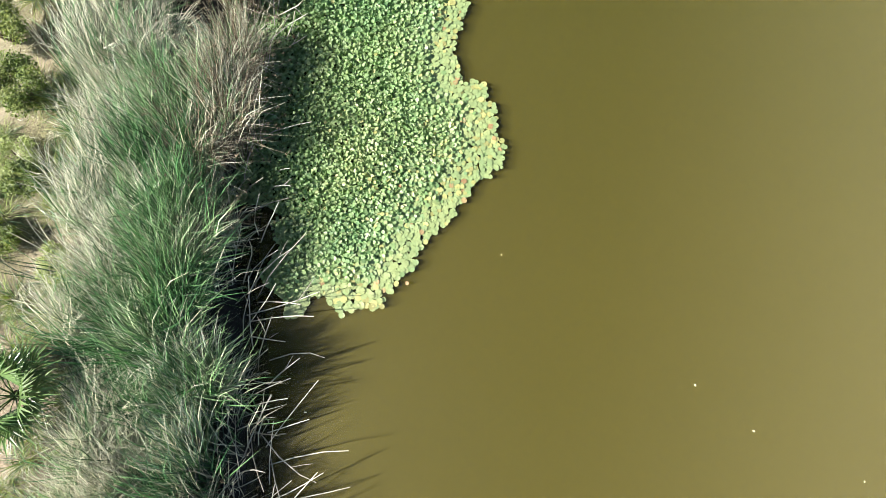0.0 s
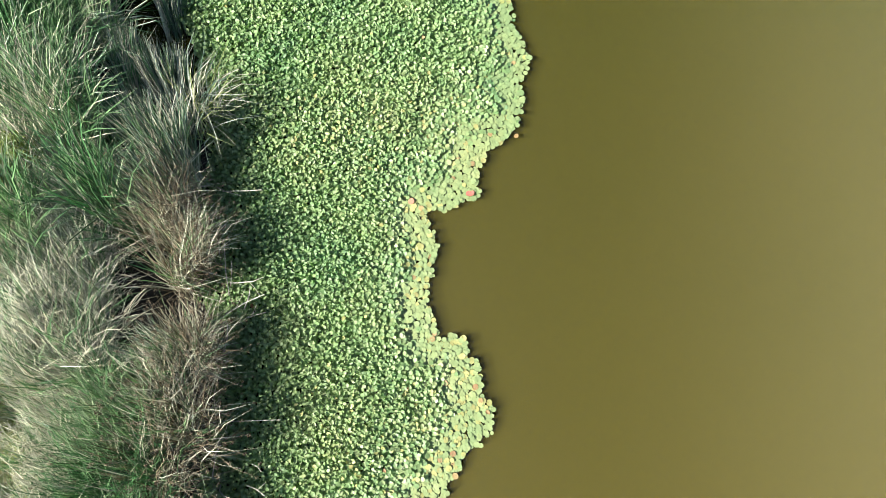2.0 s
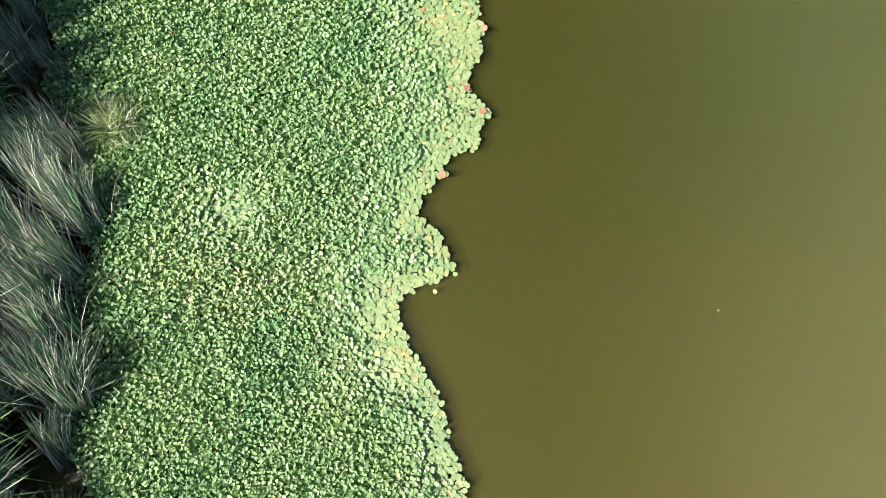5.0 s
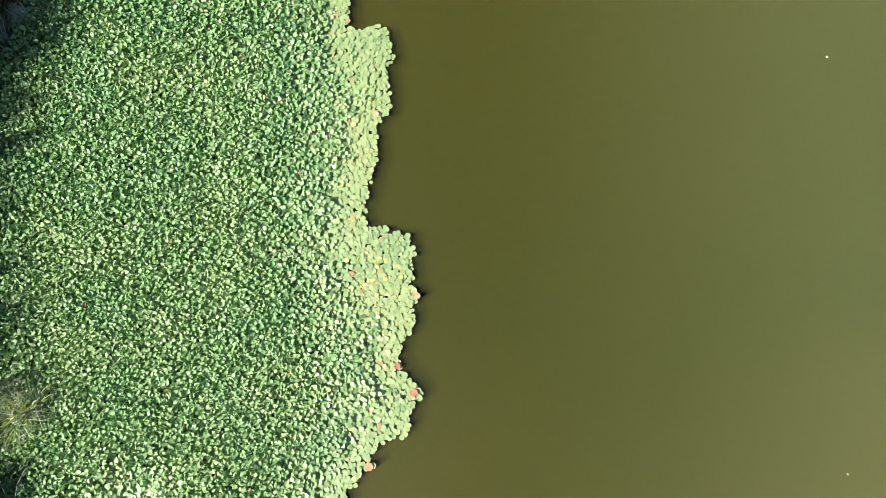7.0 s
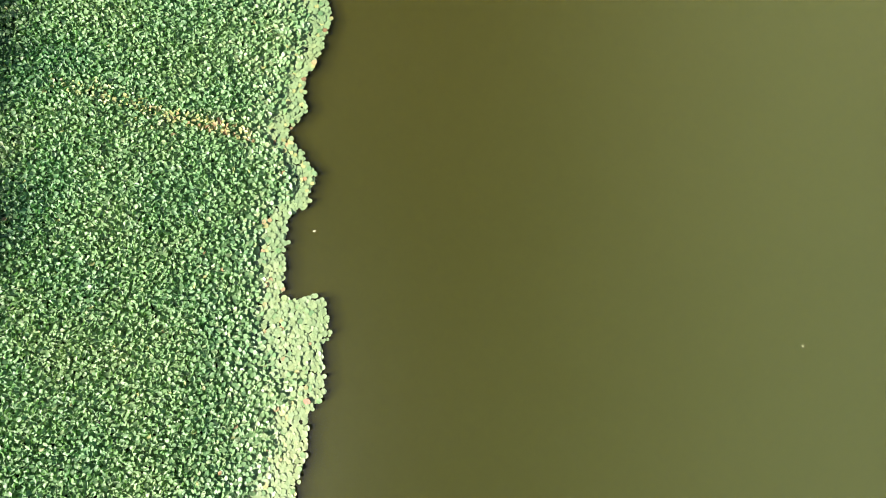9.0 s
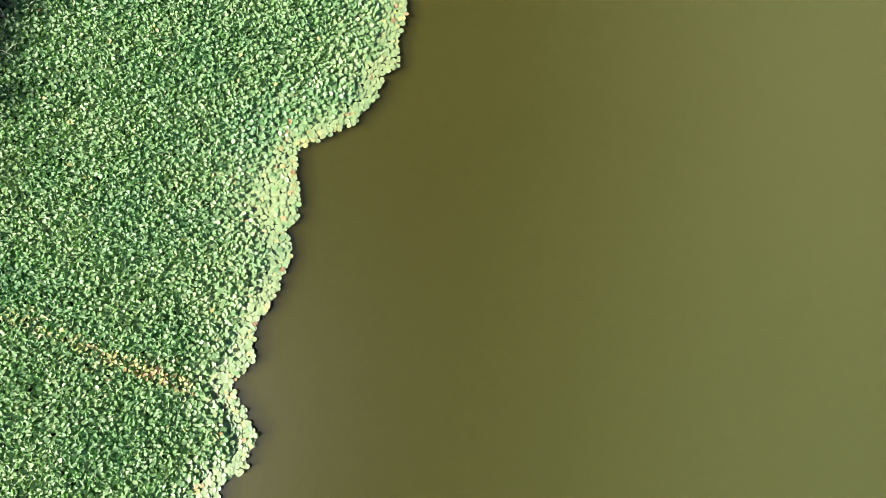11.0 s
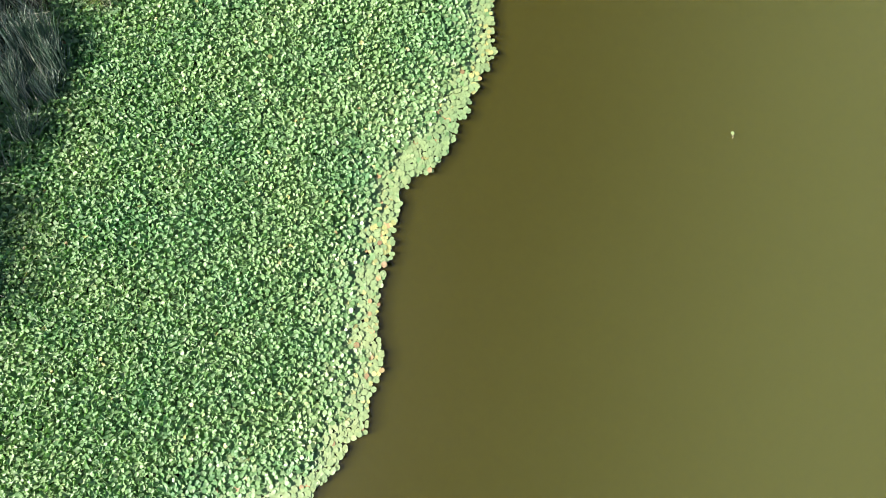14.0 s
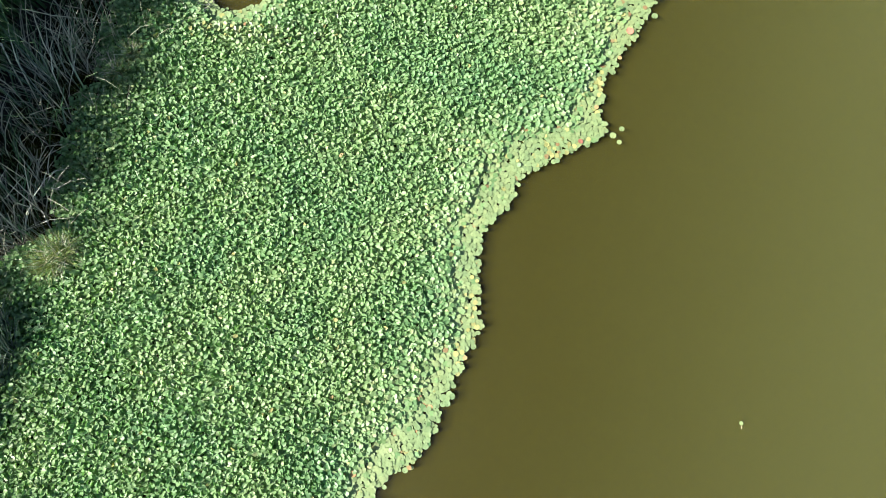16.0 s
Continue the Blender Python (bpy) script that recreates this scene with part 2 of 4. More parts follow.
RIM_B = [(1.77, 12.56), (1.84, 12.87), (2.35, 13.02), (2.88, 13.15), (2.83, 13.73), (2.58, 14.06), (2.34, 14.3), (2.48, 14.62), (2.95, 14.95), (3.04, 15.27),
         (3.72, 15.41), (3.67, 15.74), (3.97, 16.02), (3.61, 16.53), (3.71, 16.88), (3.91, 17.21), (4.08, 17.71), (4.03, 18.05), (4.13, 18.41), (4.04, 18.87),
         (3.33, 19.08), (3.46, 19.68), (3.66, 20.22), (3.77, 20.9), (3.95, 21.11), (4.1, 22.06), (4.25, 22.24), (4.12, 22.93), (3.48, 23.04), (3.62, 23.95),
         (3.63, 24.37), (4.05, 24.6), (4.21, 25.2), (3.88, 25.8), (3.75, 26.06)]
RIM_C = [(3.75, 26.06), (4.12, 26.33), (4.11, 27.03), (4.47, 27.5), (4.77, 28.25), (4.67, 28.7), (4.93, 29.28), (4.79, 29.71), (4.84, 30.15), (5.3, 30.45),
         (5.95, 30.75), (6.22, 31.1), (6.41, 31.55), (6.75, 31.9), (6.8, 32.5), (6.93, 33.07), (6.75, 33.6), (6.75, 34.4), (6.9, 35.2), (6.97, 35.9),
         (6.88, 36.11), (7.25, 36.45), (7.49, 36.58), (7.87, 37.25), (8.05, 37.9), (8.27, 38.55), (8.5, 38.99), (8.39, 39.7), (8.42, 40.75), (8.79, 41.17),
         (9.05, 41.83), (9.66, 42.15), (10.37, 42.59), (10.66, 42.78), (10.4, 43.15), (10.44, 43.72), (10.84, 44.44), (11.15, 45.05), (11.46, 45.55),
         (12.0, 46.5), (12.2, 48.0)]
BANK_Y = [-60, -3, .5, 1.5, 2.4, 3.4, 4.6, 6, 7, 8, 8.9, 10.3, 11.3, 12.6, 14.5, 16.2, 18, 20.5, 22.6, 23.7, 25, 26, 27.2, 28.2, 30, 31.8, 34, 35.5, 37.5, 39.2, 40, 41.8, 43.2, 44.5, 45.6, 48, 110]
BANK_X = [-3.0, -2.6, -2.9, -3.1, -3.1, -2.9, -2.9, -2.9, -2.9, -2.75, -2.6, -3.25, -3.9, -3.75, -3.3, -3.5, -3.4, -3.45, -3.3, -2.2, -1.9, -2.0, -1.4, -1.3, -1.6, -.8, 0, 0, -.05, .3, 1.15, 1.3, 1.55, 1.6, 2.2, 2.6, 4.0]
RNG = np.random.default_rng(7)


def bank_x(y):
    return np.interp(y, BANK_Y, BANK_X)


def value_noise(x, y, scale, seed=0):
    """Smooth noise in 0..1 for arrays."""
    x, y = np.asarray(x) / scale + 37.1 * seed, np.asarray(y) / scale + 11.7 * seed
    xi, yi = np.floor(x), np.floor(y)
    fx, fy = x - xi, y - yi
    fx, fy = fx * fx * (3 - 2 * fx), fy * fy * (3 - 2 * fy)

    def h(a, b):
        v = np.sin(a * 127.1 + b * 311.7 + seed * 74.7) * 43758.5453
        return v - np.floor(v)
    return (h(xi, yi) * (1 - fx) + h(xi + 1, yi) * fx) * (1 - fy) + (h(xi, yi + 1) * (1 - fx) + h(xi + 1, yi + 1) * fx) * fy


def mesh_arrays(name, verts, faces, mats, mat_index=None, smooth=False):
    """A mesh from generated arrays: verts (n, 3), faces (m, 3 or 4)."""
    me = bpy.data.meshes.new(name)
    verts, faces = np.asarray(verts, dtype=np.float32), np.asarray(faces, dtype=np.int32)
    k = faces.shape[1]
    me.vertices.add(len(verts))
    me.vertices.foreach_set("co", verts.ravel())
    me.loops.add(faces.size)
    me.loops.foreach_set("vertex_index", faces.ravel())
    me.polygons.add(len(faces))
    me.polygons.foreach_set("loop_start", np.arange(0, faces.size, k, dtype=np.int32))
    for m in mats:
        me.materials.append(m)
    if mat_index is not None:
        me.polygons.foreach_set("material_index", np.asarray(mat_index, dtype=np.int32))
    me.polygons.foreach_set("use_smooth", np.full(len(faces), smooth))
    me.update(calc_edges=True)
    return me


def child(name, me, parent, label=""):
    ob = new(name, me)
    ob.parent = parent
    return tagged(ob, label=label)


# ---- ground and water ----
def ground_height(x, y):
    d = bank_x(y) - np.interp(y, (9, 10.5, 17, 20), (0.75, 1.5, 1.7, 2.3)) - x
    bank = 0.06 + 0.34 * np.clip(d / 2.6, 0, 1) + 0.25 * np.clip((d - 3) / 12, 0, 1)
    h = np.where(d > 0, bank, np.maximum(0.06 + d * 0.9, -2.0) * 1.0)
    h = np.where(d < 0, np.maximum(0.06 - (-d) * 0.5, -2.0), h)
    far = np.maximum(np.abs(x - 40) - 75, np.abs(y - 22) - 90)
    h = np.where(far > 0, np.maximum(h, np.minimum(-2 + far * 0.6, 0.8)), h)
    return h + np.where(d > 0, 0.07 * (value_noise(x, y, 0.7, 3) - 0.5) + 0.03 * (value_noise(x, y, 0.22, 4) - 0.5), 0)


def spaced(lo, a, b, hi, step):
    out_l = a - np.geomspace(1, a - lo + 1, 14)[1:][::-1] + 1
    out_r = b + np.geomspace(1, hi - b + 1, 14)[1:] - 1
    return np.concatenate([out_l, np.arange(a, b, step), out_r])


gx, gy = spaced(-900, -12, 4, 900, 0.14), spaced(-900, -6, 50, 900, 0.2)
GX, GY = np.meshgrid(gx, gy)
nx, ny = len(gx), len(gy)
idx = np.arange(nx * ny).reshape(ny, nx)
quads = np.stack([idx[:-1, :-1], idx[:-1, 1:], idx[1:, 1:], idx[1:, :-1]], -1).reshape(-1, 4)
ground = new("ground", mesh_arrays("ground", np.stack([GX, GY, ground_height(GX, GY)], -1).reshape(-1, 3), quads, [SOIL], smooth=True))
tagged(ground, "sandy brown earth bank with dry litter beside the pond", "ground", kind="structure")



def water_sheet(name, z, mat, thick=0.0):
    """One level of the water body: a sheet, or a slab for the opaque deep."""
    bm = bmesh.new()
    at = Matrix.Translation((40, 22, z - thick / 2))
    if thick:
        bmesh.ops.create_cube(bm, size=1.0, matrix=at @ Matrix.Diagonal((152, 182, thick, 1)))
    else:
        bmesh.ops.create_grid(bm, x_segments=1, y_segments=1, size=0.5, matrix=at @ Matrix.Diagonal((152, 182, 1, 1)))
    me = bpy.data.meshes.new(name)
    bm.to_mesh(me)
    bm.free()
    me.materials.append(mat)
    return new(name, me)


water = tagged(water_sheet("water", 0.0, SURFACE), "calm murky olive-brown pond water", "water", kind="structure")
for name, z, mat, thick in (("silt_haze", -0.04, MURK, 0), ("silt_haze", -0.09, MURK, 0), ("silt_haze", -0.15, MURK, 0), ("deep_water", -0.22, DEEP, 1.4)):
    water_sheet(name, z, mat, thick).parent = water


# ---- lily mats ----
def seg_distance(px, py, line):
    d = np.full(px.shape, 1e9)
    for (ax, ay), (bx, by) in zip(line[:-1], line[1:]):
        ux, uy = bx - ax, by - ay
        t = np.clip(((px - ax) * ux + (py - ay) * uy) / (ux * ux + uy * uy + 1e-9), 0, 1)
        d = np.minimum(d, np.hypot(px - ax - t * ux, py - ay - t * uy))
    return d


def inside(px, py, poly):
    c = np.zeros(px.shape, bool)
    for (ax, ay), (bx, by) in zip(poly, poly[1:] + poly[:1]):
        hit = ((ay > py) != (by > py)) & (px < (bx - ax) * (py - ay) / (by - ay + 1e-12) + ax)
        c ^= hit
    return c


def leaf_template(rim, notch=7.0):
    """A round notched blade: a hub, an inner ring and the rim."""
    a = np.radians(np.linspace(notch, 360 - notch, rim)) - math.pi / 2
    ring = np.stack([np.cos(a), np.sin(a)], 1)
    v = np.concatenate([[[0.0, 0.0]], ring])
    f = np.array([[0, i, i + 1] for i in range(1, rim)])
    return v, f


def rotations(yaw, tilt, axis):
    """Matrices: a turn about z by yaw, then a tilt about the level axis of that heading."""
    cz, sz, ct, st, ca, sa = np.cos(yaw), np.sin(yaw), np.cos(tilt), np.sin(tilt), np.cos(axis), np.sin(axis)
    n = len(yaw)
    rz = np.zeros((n, 3, 3))
    rz[:, 0, 0], rz[:, 0, 1], rz[:, 1, 0], rz[:, 1, 1], rz[:, 2, 2] = cz, -sz, sz, cz, 1
    k = np.zeros((n, 3, 3))
    k[:, 0, 2], k[:, 1, 2], k[:, 2, 0], k[:, 2, 1] = sa, -ca, -sa, ca
    rt = np.eye(3) + st[:, None, None] * k + (1 - ct)[:, None, None] * (k @ k)
    return rt @ rz


def leaves_mesh(name, x, y, z, r, yaw, tilt, axis, fold, cup, mat, wave, rim=10):
    """Many notched leaves in one mesh: folded along the midrib, cupped, with a wavy rim."""
    tv, tf = leaf_template(rim)
    n = len(x)
    p = np.zeros((n, len(tv), 3))
    wob = 1 + 0.05 * RNG.standard_normal((n, len(tv)))
    wob[:, 0] = 1
    p[:, :, 0], p[:, :, 1] = tv[:, 0] * wob, tv[:, 1] * wob
    rr = np.hypot(p[:, :, 0], p[:, :, 1])
    ang = np.arctan2(p[:, :, 1], p[:, :, 0])
    p[:, :, 0] *= 1 - 0.35 * np.abs(fold)[:, None]
    ripple = np.sin(ang * 2 + RNG.uniform(0, 6.28, n)[:, None]) + 0.6 * np.sin(ang * 3 + RNG.uniform(0, 6.28, n)[:, None])
    p[:, :, 2] = fold[:, None] * np.abs(p[:, :, 0]) + cup[:, None] * rr ** 2 + wave[:, None] * ripple * rr
    p *= r[:, None, None]
    p = np.einsum("nij,nkj->nki", rotations(yaw, tilt, axis), p)
    p += np.stack([x, y, z], 1)[:, None, :]
    f = (tf[None] + (np.arange(n) * len(tv))[:, None, None]).reshape(-1, 3)
    return mesh_arrays(name, p.reshape(-1, 3), f, [LEAF, PALE, YELLOW, RED, BROWN], np.repeat(mat, len(tf)), smooth=True)


def pad_mesh(name, mat, seed):
    """One flat floating pad: round, notched, with a slightly raised uneven rim."""
    rng = np.random.default_rng(seed)
    n = 15
    a = np.radians(np.linspace(5, 355, n)) - math.pi / 2
    wob = 1 + 0.04 * rng.standard_normal(n)
    v = [(0, 0, 0.0)]
    v += [(0.62 * math.cos(t) * w, 0.62 * math.sin(t) * w, 0.03 * rng.standard_normal()) for t, w in zip(a, wob)]
    v += [(math.cos(t) * w, math.sin(t) * w, 0.05 + 0.05 * rng.standard_normal()) for t, w in zip(a, wob)]
    f = [(0, i, i + 1) for i in range(1, n)]
    for i in range(1, n):
        f += [(i, i + n, i + n + 1), (i, i + n + 1, i + 1)]
    return mesh_arrays(name, np.array(v), np.array(f), [mat], smooth=True)


PAD_MESHES = {key: [pad_mesh("lily_pad", m, 10 * j + i) for i in range(5)] for j, (key, m) in enumerate(((1, PALE), (2, YELLOW), (3, RED), (4, BROWN), (0, LEAF)))}

# single ageing pads at the rim: x, y, kind (3 red, 4 brown), radius
OLD_PADS = [(-.6, 1.18, 4, .035), (1.16, 7.28, 3, .075), (2.1, 8.24, 4, .045), (.12, 7.25, 3, .06), (2.46, 12.92, 4, .04), (3.78, 16.06, 3, .07), (2.88, 14.98, 3, .075), (3.56, 16.55, 3, .06),
            (3.74, 21.15, 3, .065), (4.06, 17.7, 3, .06), (4.75, 29.81, 4, .05), (6.9, 32.93, 4, .05), (6.76, 34.77, 4, .06), (7.42, 36.58, 4, .05), (10.88, 44.82, 3, .075), (10.04, 42.54, 3, .05)]
# yellowing stretches: x, y, half-length along x, half-length along y
YELLOW_SPOTS = [(.25, 5.6, .35, .8), (.35, 7.05, .5, .2), (.6, 4.9, .4, .3), (2.0, 12.2, .35, .6), (2.6, 13.6, .4, .5), (2.5, 14.1, .5, .3), (3.3, 18.0, .5, .5),
                (1.7, 26.45, 1.2, .13), (.5, 27.2, .5, .25), (4.3, 27.0, .3, .5), (3.9, 25.6, .3, .5), (4.85, 30.0, .35, .4), (6.75, 33.4, .3, .8),
                (6.7, 35.4, .3, .6), (5.3, 30.5, .5, .2), (9.8, 42.3, .6, .3), (10.2, 43.6, .3, .4), (3.4, 44.2, 1.4, .22), (-1.4, .9, .8, .4), (.7, 4.2, .3, .6),
                (-1.0, 13.6, 1.0, .8), (-.6, 8.6, 1.4, .8), (-.5, 3.2, 1.2, .8), (8.3, 38.4, .3, 1.0)]


# stretches where the leaves still lie flat: x, y, half-length along x, half-length along y
FLAT_SPOTS = [(-1.0, 14.9, .7, .5), (3.3, 22.2, .85, 1.1), (3.2, 18.1, .7, .9), (4.3, 29.3, 1.0, 1.35), (3.3, 23.8, .5, .7)]


def ragged(line):
    """The rim with the small bays and points that single pads give it."""
    out = [line[0]]
    for (ax, ay), (bx, by) in zip(line[:-1], line[1:]):
        ln = math.hypot(bx - ax, by - ay)
        k = max(1, int(ln / 0.13))
        for i in range(1, k + 1):
            w = RNG.normal(0, 0.032) if i < k else 0.0
            out.append((ax + (bx - ax) * i / k + w * (by - ay) / ln, ay + (by - ay) * i / k - w * (bx - ax) / ln))
    return out


def spot_weight(x, y, spots):
    w = np.zeros(len(x))
    for sx, sy, hx, hy in spots:
        w = np.maximum(w, np.exp(-((x - sx) / hx) ** 2 - ((y - sy) / hy) ** 2))
    return w


def lily_mat(line, y_lo, y_hi, label):
    bank = [(float(bank_x(v)) - (-0.1 if v < 2.6 else 0.75 if v < 9.5 else 0.28 if v < 13 else 0.2 if v < 17 else 0.7) + 0.35 * (float(value_noise(0, v, 0.55, 31)) - 0.5) + 0.3 * (float(value_noise(0, v, 0.14, 33)) - 0.5), float(v)) for v in np.linspace(y_hi, y_lo, int((y_hi - y_lo) / 0.09) + 2)]
    line = ragged(line)
    poly = list(line) + bank
    x0, x1 = min(p[0] for p in poly), max(p[0] for p in poly)
    y0, y1 = min(y_lo, line[0][1]) - 0.3, max(y_hi, line[-1][1]) + 0.3

    def scatter(step, jitter):
        """Spots over the mat: x, y, distance to open water, and 0 (flat on the water) to 1 (crowded and standing)."""
        xs, ys = np.meshgrid(np.arange(x0, x1, step), np.arange(y0, y1, step * 0.9))
        xs = xs + (np.arange(xs.shape[0]) % 2)[:, None] * step / 2
        x, y = (xs + RNG.normal(0, jitter, xs.shape)).ravel(), (ys + RNG.normal(0, jitter, ys.shape)).ravel()
        ok = inside(x, y, poly)
        x, y = x[ok], y[ok]
        d = seg_distance(x, y, line)
        # open pocket of water
        pocket = np.hypot((x - 3.2) / 0.62, (y - 45.15) / 0.52) + 0.25 * (value_noise(x, y, 0.4, 9) - 0.5)
        keep = (d > 0.025) & (pocket > 1)
        d = np.minimum(d, np.where(pocket < 3, (pocket - 1) * 1.3, 9))
        flat_w = 0.55 + 1.15 * value_noise(x, y, 1.6, 5)
        up = np.clip((d - 0.2 * flat_w - 0.05) / (0.9 * flat_w + 0.1) + 0.25 * (value_noise(x, y, 0.28, 15) - 0.5), 0, 1)
        up *= 1 - 0.92 * spot_weight(x, y, FLAT_SPOTS)
        return x[keep], y[keep], d[keep], up[keep]

    def tints(x, y, up):
        """Which leaves are pale, yellow or brown."""
        n = len(x)
        mat = np.where(RNG.random(n) < (1 - up) * 0.95 + 0.03, 1, 0)
        yel = spot_weight(x, y, YELLOW_SPOTS)
        roll = RNG.random(n)
        mat = np.where((mat == 0) & (RNG.random(n) < 0.6 * yel), 1, mat)
        mat = np.where(roll < 0.3 * yel * (0.3 + 0.7 * (1 - up)), 2, mat)
        mat = np.where((roll > 1 - 0.025 * yel * (1 - 0.9 * up)) | (roll > 0.9995), 4, mat)
        mat = np.where(roll < 0.004, 2, mat)
        mat = np.where((up < 0.35) & (RNG.random(n) < 0.03), RNG.choice([2, 4], n), mat)      # ageing pads along the rim
        streak = np.abs(y - (26.1 + (2.8 - x) * 0.42)) < 0.13 + 0.08 * (value_noise(x, y, 0.3, 2) - 0.5)
        streak &= (x > -0.6) & (x < 3.1) & (RNG.random(n) < np.where(x > 1.6, 0.8, 0.45))
        return np.where(streak, np.where(RNG.random(n) < np.where(x > 1.6, 0.25, 0.05), 4, 2), mat)

    root = tagged(new("lily_mat"), label, "water lilies", group="lily mats along the bank")

    # pads that lie flat along the open rim; the outermost each on its own
    x, y, d, up = scatter(0.070, 0.022)
    k = (up < 0.48 + RNG.normal(0, 0.06, len(x))) & (RNG.random(len(x)) < np.where(d < 0.12, 0.85, 0.95) * np.interp(y, (1.2, 2.2), (0.72, 1.0)))
    x, y, d, up = x[k], y[k], d[k], up[k]
    n = len(x)
    r = RNG.uniform(0.038, 0.053, n) * np.where(RNG.random(n) < 0.12, 0.7, 1.0) * np.interp(y, (1.2, 2.2), (1.25, 1.0))
    z = 0.010 + RNG.uniform(0, 0.03, n) + 0.08 * up
    tilt, axis, yaw = RNG.normal(0, 0.06 + 0.28 * up, n), RNG.uniform(0, 6.28, n), RNG.uniform(0, 6.28, n)
    mat = tints(x, y, up)
    order = np.argsort(d + 0.12 * RNG.random(n))
    single = np.zeros(n, bool)
    single[order[:295]] = True
    for i in np.nonzero(single)[0]:
        ob = new("lily_pad", PAD_MESHES[int(mat[i])][int(i) % 5])
        ob.parent = root
        ob.location = (x[i], y[i], z[i])
        ob.rotation_euler = (tilt[i] * math.cos(axis[i]), tilt[i] * math.sin(axis[i]), yaw[i])
        s = r[i] * 1.04
        ob.scale = (s, s * RNG.uniform(0.88, 1.05), s)
    for sx, sy, key, pr in OLD_PADS:
        if y_lo <= sy < y_hi:
            ob = new("red_pad" if key == 3 else "brown_pad", PAD_MESHES[key][int(sy * 7) % 5])
            ob.parent = root
            ob.location = (sx - 0.02, sy, 0.06)
            ob.rotation_euler = (RNG.normal(0, 0.2), RNG.normal(0, 0.2), RNG.uniform(0, 6.28))
            ob.scale = (pr, pr * 0.9, pr)
            tagged(ob, "rust-red ageing lily pad" if key == 3 else "small brown dead lily pad")
    m = ~single
    me = leaves_mesh("rim_leaves", x[m], y[m], z[m], r[m], yaw[m], tilt[m], axis[m], np.zeros(n)[m], RNG.uniform(-0.05, 0.1, n)[m], mat[m], np.full(n, 0.04)[m], rim=12)
    tagged(child("rim_leaves", me, root), kind="stuff")

    # pads under those of the rim
    x, y, d, up = scatter(0.075, 0.026)
    k = (up < 0.7) & (d > 0.08)
    x, y = x[k], y[k]
    n = len(x)
    me = leaves_mesh("under_leaves", x, y, RNG.uniform(0.004, 0.010, n), RNG.uniform(0.042, 0.055, n), RNG.uniform(0, 6.28, n), RNG.normal(0, 0.02, n), RNG.uniform(0, 6.28, n),
                     np.zeros(n), np.zeros(n), np.ones(n, int), np.zeros(n))
    tagged(child("under_leaves", me, root), kind="stuff")

    # the crowded leaves: upper ones in the sun, steep ones between them, and a shaded layer below
    for part_name, step, r_lo, r_hi, z_lo, z_hi, lean, spread, keep_up, fold_hi, rim in (
            ("upper_leaves", 0.069, 0.039, 0.052, 0.12, 0.19, 0.62, 0.25, 0.30, 1.0, 9),
            ("steep_leaves", 0.062, 0.036, 0.050, 0.06, 0.13, 0.85, 0.28, 0.22, 0.9, 7),
            ("lower_leaves", 0.088, 0.064, 0.078, 0.02, 0.06, 0.0, 0.15, 0.22, 0.1, 7)):
        x, y, d, up = scatter(step * (0.88 if y_hi < 13 else 1.0), 0.3 * step)     # smaller leaves stand closer
        k = up > keep_up + RNG.normal(0, 0.08, len(x))
        x, y, up = x[k], y[k], up[k]
        n = len(x)
        hgt = 0.55 + 0.45 * up
        z = RNG.uniform(z_lo, z_hi, n) * hgt + 0.04 * (value_noise(x, y, 0.5, 8) - 0.5) * up
        tilt = np.abs(RNG.normal(lean, spread, n)) * (0.35 + 0.65 * up)
        axis = RNG.normal(-math.pi / 2, 1.5, n)     # blades turn a little to the light
        mat = tints(x, y, np.maximum(up, 0.82)) if part_name == "upper_leaves" else np.zeros(n, int)
        me = leaves_mesh(part_name, x, y, np.maximum(z, 0.012), RNG.uniform(r_lo, r_hi, n) * np.interp(y, (4, 14, 26), (0.80, 0.90, 0.97)), RNG.uniform(0, 6.28, n), tilt, axis, up * RNG.uniform(0.2, 1.0, n) * fold_hi,
                         RNG.uniform(-0.15, 0.25, n) * up, mat, 0.14 * up, rim=rim)
        tagged(child(part_name, me, root), kind="stuff")
    return root


lily_mat(RIM_A, 0.5, 12.56, "dense mat of pale green water lily leaves beside tall reeds")
lily_mat(RIM_B, 12.56, 26.06, "wide mat of crowded green water lily leaves with red pads")
lily_mat(RIM_C, 26.06, 48.0, "broad mat of crowded green lily leaves with a small open pocket")


